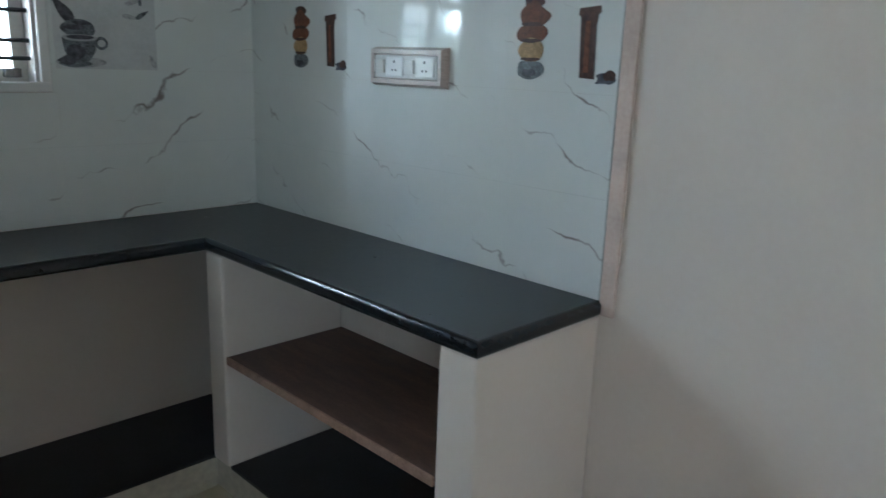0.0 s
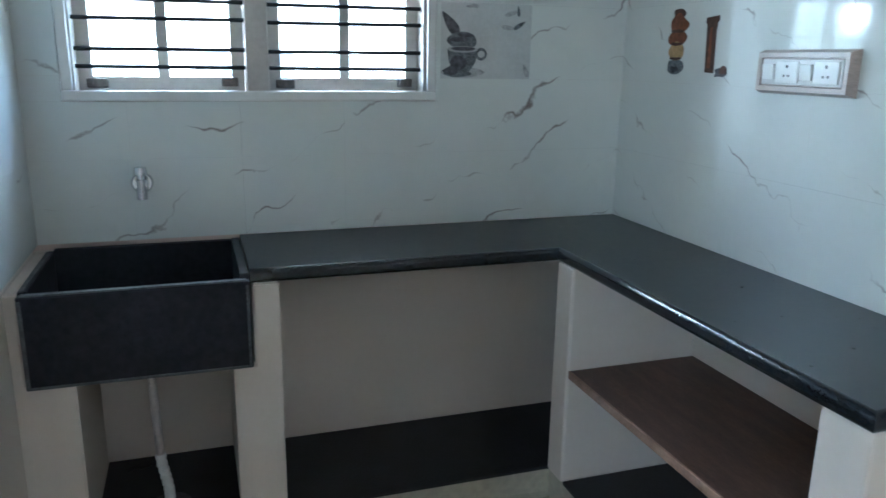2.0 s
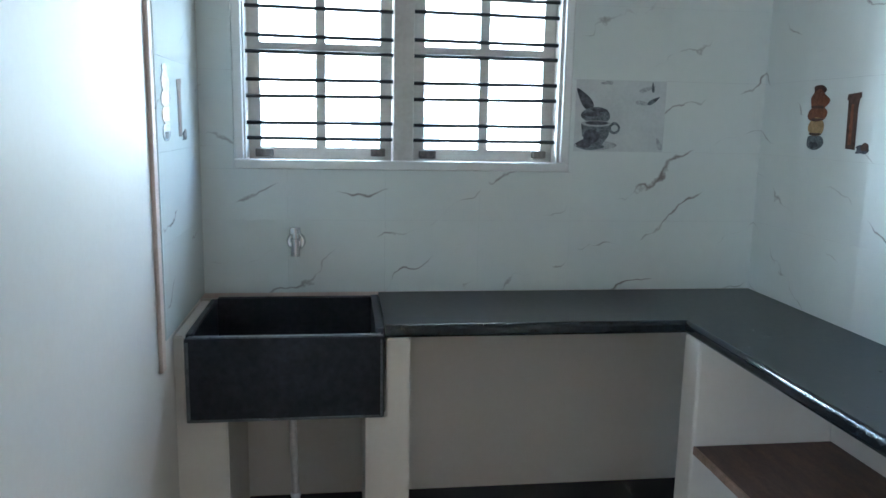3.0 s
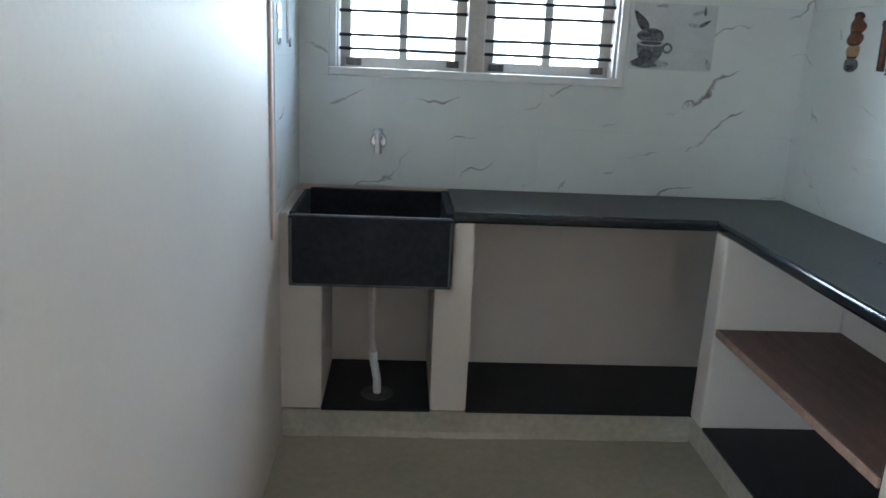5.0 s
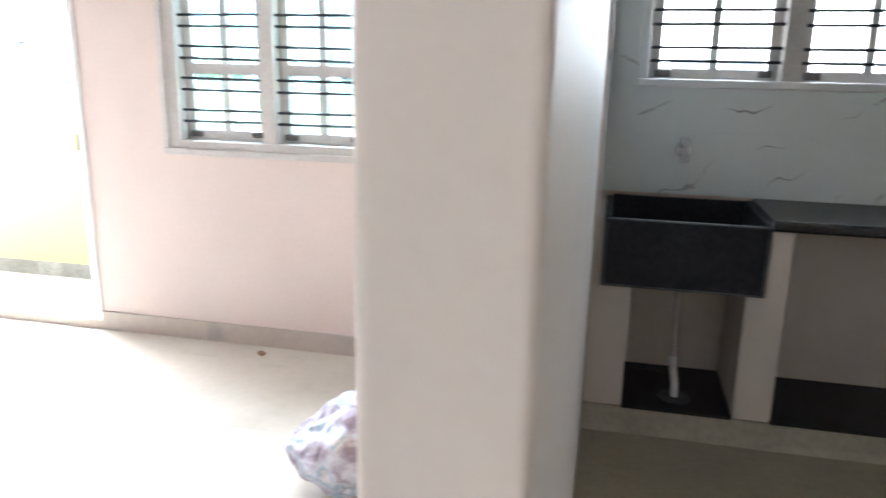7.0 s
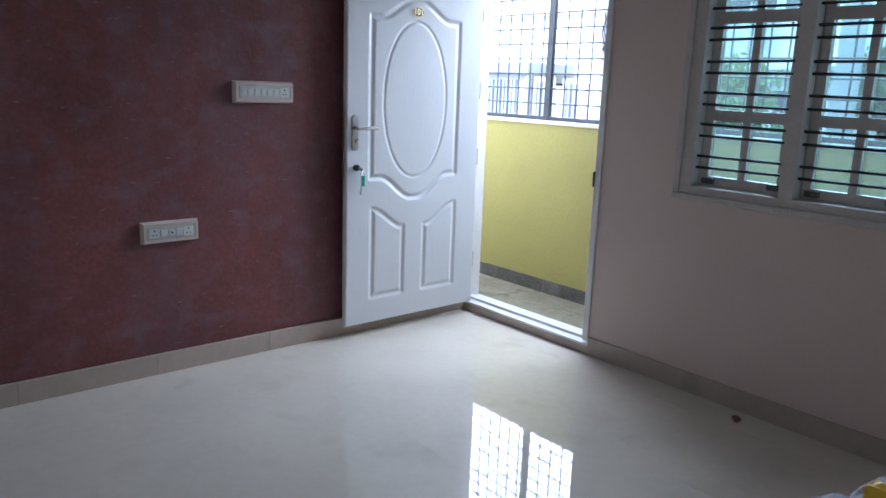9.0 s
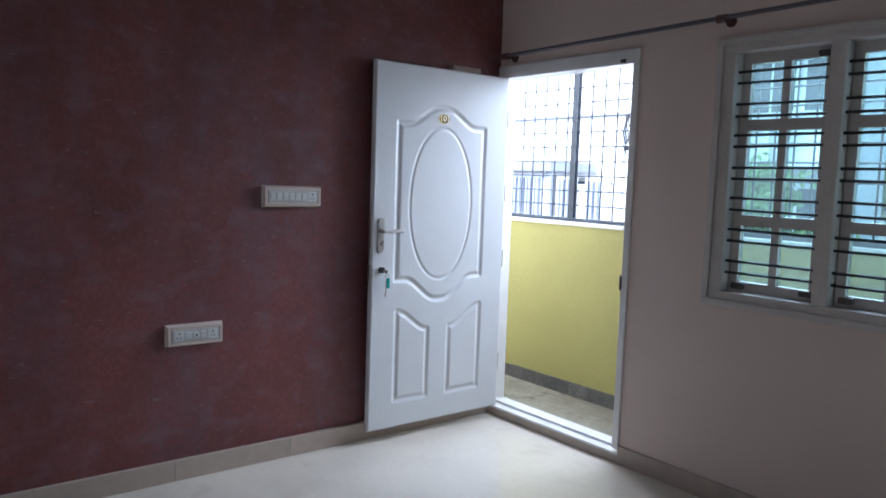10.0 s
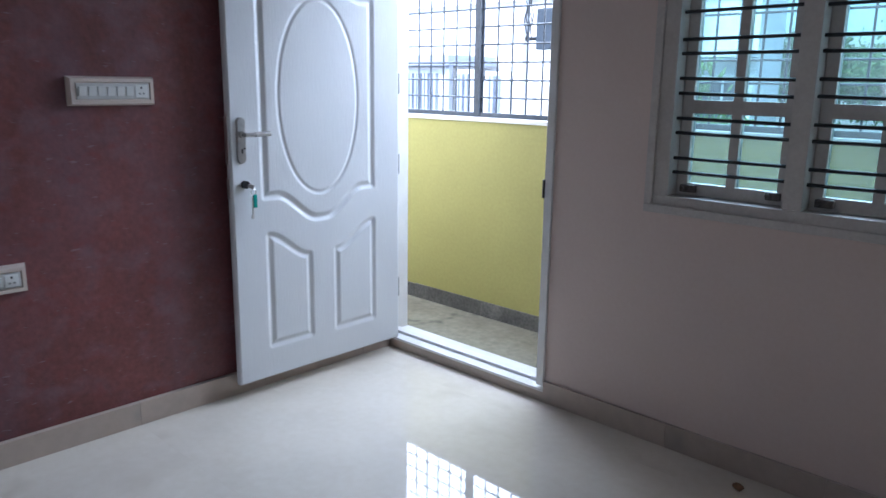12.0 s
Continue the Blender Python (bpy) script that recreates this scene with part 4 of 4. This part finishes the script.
GROUND = material("dusty_street_ground", (0.20, 0.18, 0.155), 0.9, spread=0.2, scale=0.6, fine=20)
structure("ground", boxed(-400, 400, 4.7, 600, -0.9, -0.6), GROUND, "dusty street ground", "ground")
HOUSE_WHITE = material("white_house_paint", (0.80, 0.80, 0.78), 0.8, spread=0.05, scale=0.7, fine=8)
HOUSE_GREY = material("grey_house_paint", (0.58, 0.62, 0.66), 0.8, spread=0.1, scale=0.7, fine=8)
SHEET = material("grey_blue_roof_sheet", (0.30, 0.34, 0.42), 0.55, spread=0.15, scale=2)
DARK_PANE = material("dark_house_window", (0.09, 0.11, 0.13), 0.15, spread=0.2)


def house(x0, x1, y0, y1, h, paint, floors, bays, label, z0=-0.6, ledge=0.09):
    t = thing("house", ((x0 + x1) / 2, y0, z0), label, "house")
    part("wall", boxed(x0, x1, y0, y1, z0, h, bevel=0.02), paint, t)
    part("roof", boxed(x0 - 0.25, x1 + 0.25, y0 - 0.35, y1 + 0.2, h, h + 0.18, bevel=0.02), COPING, t)
    step = (h - z0) / floors
    for f in range(floors):
        zz = z0 + f * step
        if f:
            part("ledge", boxed(x0 - 0.05, x1 + 0.05, y0 - ledge, y0, zz - 0.05, zz + 0.05, bevel=0.01), paint, t)
            if ledge > 0.3:
                part("balcony_wall", boxed(x0 + 0.1, x0 + (x1 - x0) * 0.6, y0 - ledge, y0 - ledge + 0.08, zz + 0.05, zz + 0.8, bevel=0.01), paint, t)
        for k in range(bays):
            cx = x0 + (k + 0.5) * (x1 - x0) / bays
            w = part("window", boxed(cx - 0.55, cx + 0.55, y0 - 0.03, y0, zz + 1.0, zz + 2.2, bevel=0.01), HOUSE_WHITE, t)
            part("pane", boxed(cx - 0.47, cx - 0.03, y0 - 0.05, y0 - 0.03, zz + 1.08, zz + 2.12), DARK_PANE, w)
            part("pane", boxed(cx + 0.03, cx + 0.47, y0 - 0.05, y0 - 0.03, zz + 1.08, zz + 2.12), DARK_PANE, w)
    return t


house(-22.0, -8.3, 13.0, 20, 6.6, HOUSE_WHITE, 2, 3, "bright white two-storey house across the street")
house(-9.6, -6.1, 15.0, 16.2, 9.6, HOUSE_GREY, 4, 3, "pale grey four-storey house with balconies across the street", ledge=0.7)
# Third house is added, no known building: fills the kitchen window with white.
house(-1.3, 3.6, 9.0, 16, 9.5, HOUSE_WHITE, 3, 1, "sunlit white block added as a bright backdrop to the kitchen window")
house(-4.0, -0.4, 26.0, 32, 6.0, HOUSE_WHITE, 2, 2, "white house far behind the trees")


def shed(x0, x1, y, h):
    t = thing("sheet_gate", ((x0 + x1) / 2, y, -0.6), "grey corrugated sheet gate across the street", "gate")
    bm = bmesh.new()
    n = int((x1 - x0) / 0.11)
    for k in range(n):
        box(bm, x0 + k * 0.11, x0 + k * 0.11 + 0.06, y - 0.03 - 0.02 * (k % 2), y + 0.03, -0.6, h)
    part("ribs", bm, SHEET, t)
    part("frame", boxed(x0 - 0.08, x1 + 0.08, y + 0.03, y + 0.09, -0.6, h + 0.08), HOUSE_GREY, t)


shed(-12.6, -10.74, 11.6, 1.56)
shed(-10.36, -10.0, 11.6, 1.55)
shed(-9.6, -9.19, 11.6, 1.52)
t = thing("porch_roof", (-12.4, 11.8, 1.86), "sloping grey sheet porch roof across the street", "roof")
part("sheet", boxed(-14.5, -10.5, 11.5, 12.9, 1.70, 1.90, bevel=0.01), SHEET, t)
part("post", boxed(-14.4, -14.3, 11.55, 11.65, -0.6, 1.70), SHEET, t)
part("post", boxed(-10.62, -10.52, 11.55, 11.65, -0.6, 1.70), SHEET, t)
structure("compound_wall", boxed(-9.98, -6.2, 11.7, 11.9, -0.6, 1.46, bevel=0.02), HOUSE_WHITE, "low white compound wall across the street", "wall")
t = thing("cable_pole", (-8.75, 11.5, -0.6), "street pole with a bundle of dark hanging cables", "pole")
part("post", rod(bmesh.new(), (-8.72, 11.5, -0.6), (-8.72, 11.5, 6.0), 0.06, 10), HOUSE_GREY, t)
wires = random.Random(5)
for k in range(7):
    cx, cz, rx, rz = -8.2 + wires.uniform(-0.12, 0.12), 3.25 + wires.uniform(-0.12, 0.15), wires.uniform(0.08, 0.2), wires.uniform(0.1, 0.24)
    pts = [(cx + rx * math.cos(2 * math.pi * q / 16), 11.4 - 0.02 * k, cz + rz * math.sin(2 * math.pi * q / 16 + 0.6 * math.sin(q + k))) for q in range(16)]
    part("cable", tube(bmesh.new(), pts, 0.009, 6, True), DARK_PLASTIC, t)
for k in range(5):
    cx = -8.62 + 0.045 * k
    pts = [(cx + 0.03 * math.sin(1.3 * q + k), 11.4 - 0.015 * k, 2.75 - 0.09 * q) for q in range(7 + k % 3)]
    part("cable", tube(bmesh.new(), pts, 0.011, 6), DARK_PLASTIC, t)
part("meter_box", boxed(-8.32, -7.9, 11.3, 11.5, 1.94, 2.6, bevel=0.02), GRILL_IRON, t)
part("bracket", boxed(-8.72, -8.02, 11.47, 11.53, 2.1, 2.16), IRON, t)

BARK = material("grey_bark", (0.13, 0.10, 0.08), 0.9, spread=0.3, scale=8)
LEAF = material("leaf_green", (0.17, 0.26, 0.10), 0.6, spread=0.35, scale=3, fine=12)
ln, ll = LEAF.node_tree.nodes, LEAF.node_tree.links
through_leaf, leaf_mix = ln.new("ShaderNodeBsdfTranslucent"), ln.new("ShaderNodeMixShader")
through_leaf.inputs[0].default_value = (0.25, 0.38, 0.14, 1)
leaf_mix.inputs[0].default_value = 0.45
ll.new(ln["Principled BSDF"].outputs[0], leaf_mix.inputs[1])
ll.new(through_leaf.outputs[0], leaf_mix.inputs[2])
ll.new(leaf_mix.outputs[0], ln["Material Output"].inputs[0])


def tree(x, y, height, spread, count, seed, label):
    rnd = random.Random(seed)
    t = thing("tree", (x, y, -0.6), label, "tree")
    bm = bmesh.new()
    rod(bm, (x, y, -0.6), (x + 0.1, y, height * 0.55), 0.16, 9, 0.09)
    tips = []
    for k in range(9):
        a = rnd.uniform(0, 6.28)
        z0 = height * rnd.uniform(0.25, 0.55)
        tip = Vector((x + math.cos(a) * spread * rnd.uniform(0.4, 0.9), y + math.sin(a) * spread * rnd.uniform(0.4, 0.9), z0 + height * rnd.uniform(0.12, 0.42)))
        rod(bm, (x + 0.05, y, z0), tip, 0.06, 6, 0.02)
        tips.append(tip)
    part("trunk", bm, BARK, t)
    verts, faces = [], []
    for k in range(count):
        c = rnd.choice(tips) + Vector((rnd.gauss(0, spread * 0.3), rnd.gauss(0, spread * 0.3), rnd.gauss(0, spread * 0.15)))
        s = rnd.uniform(0.035, 0.085)
        e = Euler([rnd.uniform(0, 6.28) for _ in range(3)]).to_matrix()
        i = len(verts)
        for p in ((-s, 0, 0), (0, -s * 0.45, s * 0.1), (s, 0, 0), (0, s * 0.45, s * 0.1)):
            verts.append(c + e @ Vector(p))
        faces.append((i, i + 1, i + 2, i + 3))
    me = bpy.data.meshes.new("crown")
    me.from_pydata(verts, [], faces)
    me.materials.append(LEAF)
    ob = new("crown", me)
    ob.parent = t
    ob.matrix_parent_inverse = t.matrix_world.inverted()


tree(-5.6, 10.0, 1.85, 0.6, 5600, 3, "leafy green street tree beyond the balcony")
tree(-6.2, 17.8, 2.6, 1.0, 8000, 4, "leafy green street tree beyond the balcony")
tree(-4.75, 10.3, 1.1, 0.45, 3600, 5, "small bushy green tree by the street")
tree(-4.2, 17.6, 2.5, 1.3, 9000, 8, "airy green tree beside the grey house")
tree(-2.4, 19.0, 3.2, 1.6, 10000, 6, "leafy green tree farther down the street")


# ---------------------------------------------------------------- wall tiles, one by one
def tile_mesh(name, w, h, t, mat):
    """A tile lying in x and z, front towards -y, eased edges."""
    return mesh_of(name, boxed(0, w, -t, 0, 0, h), mat)


TW, TH, J = 0.333, 0.25, 0.0003
tile_cache = {}


def lay_tiles(owner, spans, rows, place, hole=None):
    for a0, a1 in spans:
        for r0, r1 in rows:
            pieces = [(a0, a1, r0, r1)]
            if hole:
                cut = []
                for p0, p1, q0, q1 in pieces:
                    h0, h1, g0, g1 = hole
                    if p1 <= h0 or p0 >= h1 or q1 <= g0 or q0 >= g1:
                        cut.append((p0, p1, q0, q1))
                        continue
                    if q0 < g0:
                        cut.append((p0, p1, q0, g0))
                    if q1 > g1:
                        cut.append((p0, p1, g1, q1))
                    if p0 < h0:
                        cut.append((p0, h0, max(q0, g0), min(q1, g1)))
                    if p1 > h1:
                        cut.append((h1, p1, max(q0, g0), min(q1, g1)))
                pieces = cut
            for p0, p1, q0, q1 in pieces:
                w, h = round(p1 - p0 - J, 4), round(q1 - q0 - J, 4)
                if w < 0.006 or h < 0.006:
                    continue
                if (w, h) not in tile_cache:
                    tile_cache[(w, h)] = tile_mesh("tile", w, h, TILE_T, WALL_TILE)
                ob = new("tile", tile_cache[(w, h)])
                ob.parent = owner
                ob.matrix_world = place(p0 + J / 2, q0 + J / 2, w)


ROWS = [(0.885 + TH * k, 0.885 + TH * (k + 1)) for k in range(5)]
ROWS[0] = (Z1 + 0.001, ROWS[0][1])
cols = [(1.757 + TW - TW * (k + 1), 1.757 + TW - TW * k) for k in range(-1, 6)]
cols = [(max(a, 0.140), min(b, XR - 0.013)) for a, b in cols]
tiles_n = thing("wall_tiles_north", (1.1, YW, 0.9), "glossy white marble-print tiles round the kitchen window", "wall tiles", kind="structure")
lay_tiles(tiles_n, cols, ROWS, lambda a, z, w: Matrix.Translation((a, YW - 0.001, z)), (KW[0] - 0.015, KW[1] + 0.015, KW[2] - 0.015, KW[3] + 0.015))
TE = 0.3433
cols = [(1.971 + TE * k, min(1.971 + TE * (k + 1), YW - 0.001)) for k in range(5)]
tiles_e = thing("wall_tiles_east", (XR, 2.7, 0.9), "glossy white marble-print tiles above the long worktop", "wall tiles", kind="structure")
lay_tiles(tiles_e, cols, ROWS, lambda a, z, w: Matrix.Translation((XR - 0.001, a + w, z)) @ Matrix.Rotation(radians(-90), 4, "Z"))
tiles_w = thing("wall_tiles_west", (0.12, 3.35, 0.9), "glossy white marble-print tiles on the partition by the sink", "wall tiles", kind="structure")
lay_tiles(tiles_w, [(3.022, 3.045), (3.045, 3.378), (3.378, YW - 0.014)], ROWS, lambda a, z, w: Matrix.Translation((0.128, a, z)) @ Matrix.Rotation(radians(90), 4, "Z"))
structure("tile_trim", boxed(XR - 0.011, XR, 1.928, 1.970, 0.842, 2.135, bevel=0.003), TRIM_PEACH, "peach plaster edge beside the tiles", "trim")
structure("tile_trim_partition", boxed(0.1265, 0.138, 2.985, 3.021, 0.80, 2.135, bevel=0.003), TRIM_PEACH, "peach plaster edge beside the sink tiles", "trim")


# printed pictures on single tiles
def decal(owner, name, shapes, place, depth=0.0012):
    for layer, (shape, mat) in enumerate(shapes):
        bm = prism(bmesh.new(), shape, "y", -depth - 0.0002 * layer, 0)
        me = mesh_of(name, bm, mat)
        ob = new(name, me)
        ob.parent = owner
        ob.matrix_world = place


def blob(cx, cz, rx, rz, seed, wob=0.14, n=22):
    r = random.Random(seed)
    k = [r.uniform(-wob, wob) for _ in range(4)]
    return [(cx + rx * math.cos(a) * (1 + k[0] * math.sin(2 * a + seed) + k[1] * math.cos(3 * a)), cz + rz * math.sin(a) * (1 + k[2] * math.sin(3 * a) + k[3] * math.cos(2 * a))) for a in [2 * math.pi * i / n for i in range(n)]]


def spice_print(owner, place):
    """Pepper grinder, spoon handle and heap of spice printed on one tile; x runs towards the viewer's right."""
    decal(owner, "grinder_print", [(blob(0.08, 0.218, 0.034, 0.016, 1), INK_BROWN), (blob(0.082, 0.185, 0.044, 0.03, 2), INK_RUST), (blob(0.078, 0.142, 0.05, 0.026, 3), INK_RUST),
                                   (blob(0.079, 0.10, 0.04, 0.03, 4, 0.06), INK_OCHRE), (blob(0.078, 0.052, 0.044, 0.026, 5), INK_SLATE)], place)
    decal(owner, "grinder_print", [(blob(0.082, 0.203, 0.024, 0.007, 31, 0.2), INK_RUST), (blob(0.08, 0.164, 0.036, 0.006, 32, 0.2), INK_BROWN), (blob(0.078, 0.124, 0.034, 0.005, 33, 0.2), INK_BROWN),
                                   (blob(0.078, 0.078, 0.032, 0.005, 34, 0.2), INK_BROWN), (blob(0.074, 0.044, 0.022, 0.012, 35, 0.3), INK_DARK)], place @ Matrix.Translation((0, -0.0022, 0)), 0.0004)
    decal(owner, "spice_print", [([(0.233, 0.037), (0.276, 0.035), (0.272, 0.16), (0.276, 0.185), (0.283, 0.19), (0.281, 0.205), (0.222, 0.2), (0.219, 0.185), (0.226, 0.18)], INK_BROWN),
                                 (blob(0.306, 0.036, 0.03, 0.014, 8, 0.25), INK_DARK), (blob(0.32, 0.044, 0.017, 0.014, 9, 0.2), INK_BROWN)], place)
    decal(owner, "spice_print", [([(0.243, 0.05), (0.258, 0.05), (0.254, 0.17), (0.242, 0.17)], INK_RUST)], place @ Matrix.Translation((0, -0.0016, 0)), 0.0004)


EASTWARD = Matrix.Rotation(radians(-90), 4, "Z")
for y_far in (1.971 + 4 * TE, 1.971 + TE):
    spice_print(tiles_e, Matrix.Translation((XR - 0.0131, y_far, 1.385)) @ EASTWARD)
spice_print(tiles_w, Matrix.Translation((0.1401, 3.045, 1.385)) @ WESTWARD)


def cup_layer(depth_in, name, shapes):
    decal(tiles_n, name, shapes, Matrix.Translation((1.424, YW - 0.0131 - depth_in, 1.385)), 0.0005)


def drop(cx, cz, length, width, turn):
    """A pointed leaf outline."""
    pts = []
    for k in range(20):
        a = 2 * math.pi * k / 20
        u, v = length * math.cos(a), width * math.sin(a) * (1 - 0.55 * math.cos(a))
        pts.append((cx + u * math.cos(turn) - v * math.sin(turn), cz + u * math.sin(turn) + v * math.cos(turn)))
    return pts


cup_layer(0, "picture_tile", [([(0.001, 0.001), (0.332, 0.001), (0.332, 0.249), (0.001, 0.249)], PICTURE_TILE)])
cup_layer(0.0005, "cup_print", [(blob(0.08, 0.022, 0.079, 0.017, 11, 0.05), INK_PALE), (blob(0.147, 0.083, 0.021, 0.021, 18, 0.05), INK_SLATE), (drop(0.033, 0.183, 0.047, 0.017, radians(128)), INK_DARK)])
cup_layer(0.001, "cup_print", [(blob(0.147, 0.083, 0.012, 0.012, 20, 0.05), PICTURE_TILE), ([(0.024, 0.098), (0.134, 0.098), (0.126, 0.055), (0.104, 0.024), (0.052, 0.024), (0.03, 0.055)], INK_SLATE),
                               (blob(0.078, 0.126, 0.052, 0.03, 15, 0.06), INK_SLATE), (blob(0.06, 0.017, 0.05, 0.011, 27, 0.1), INK_SLATE)])
cup_layer(0.0018, "cup_print", [(blob(0.079, 0.098, 0.055, 0.011, 13, 0.04), INK_PALE), (blob(0.062, 0.052, 0.03, 0.026, 19, 0.2), INK_DARK), (blob(0.066, 0.13, 0.034, 0.008, 16, 0.2), INK_DARK),
                                (blob(0.086, 0.145, 0.03, 0.006, 17, 0.2), INK_DARK), (blob(0.04, 0.028, 0.03, 0.014, 28, 0.2), INK_DARK)])
cup_layer(0.0026, "cup_print", [(blob(0.08, 0.1, 0.044, 0.007, 14, 0.04), INK_DARK)])
cup_layer(0.0005, "leaf_print", [(drop(0.262, 0.222, 0.032, 0.007, radians(18)), INK_PALE), (drop(0.282, 0.228, 0.018, 0.005, radians(95)), INK_SLATE), (drop(0.25, 0.172, 0.03, 0.007, radians(-8)), INK_PALE),
                                 (drop(0.288, 0.182, 0.026, 0.007, radians(32)), INK_SLATE), (drop(0.316, 0.03, 0.024, 0.008, radians(115)), INK_PALE), (blob(0.115, 0.24, 0.02, 0.007, 26, 0.4), INK_PALE)])

# ---------------------------------------------------------------- floor tiles
FT = 0.6
floor_cache = {}


def floor_tile(x0, x1, y0, y1, mat):
    size = (round(x1 - x0, 3), round(y1 - y0, 3))
    key = (*size, mat.name)
    if key not in floor_cache:
        floor_cache[key] = mesh_of("tile", boxed(0.00006, size[0] - 0.00006, 0.00006, size[1] - 0.00006, -0.01, 0), mat)
    ob = new("tile", floor_cache[key])
    ob.parent = floor
    ob.location = (x0, y0, 0)


KX, KY = 0.13, 1.0
for i in range(10):
    for j in range(12):
        fx, fy = XL + FT * i, YB + FT * j
        if fy >= KY - 0.01 and fx > KX:
            continue
        right = XR if fy < KY - 0.01 else KX
        if right - fx > 0.01 and YW - fy > 0.01:
            floor_tile(fx, min(fx + FT, right), fy, min(fy + FT, YW), FLOOR_TILE)
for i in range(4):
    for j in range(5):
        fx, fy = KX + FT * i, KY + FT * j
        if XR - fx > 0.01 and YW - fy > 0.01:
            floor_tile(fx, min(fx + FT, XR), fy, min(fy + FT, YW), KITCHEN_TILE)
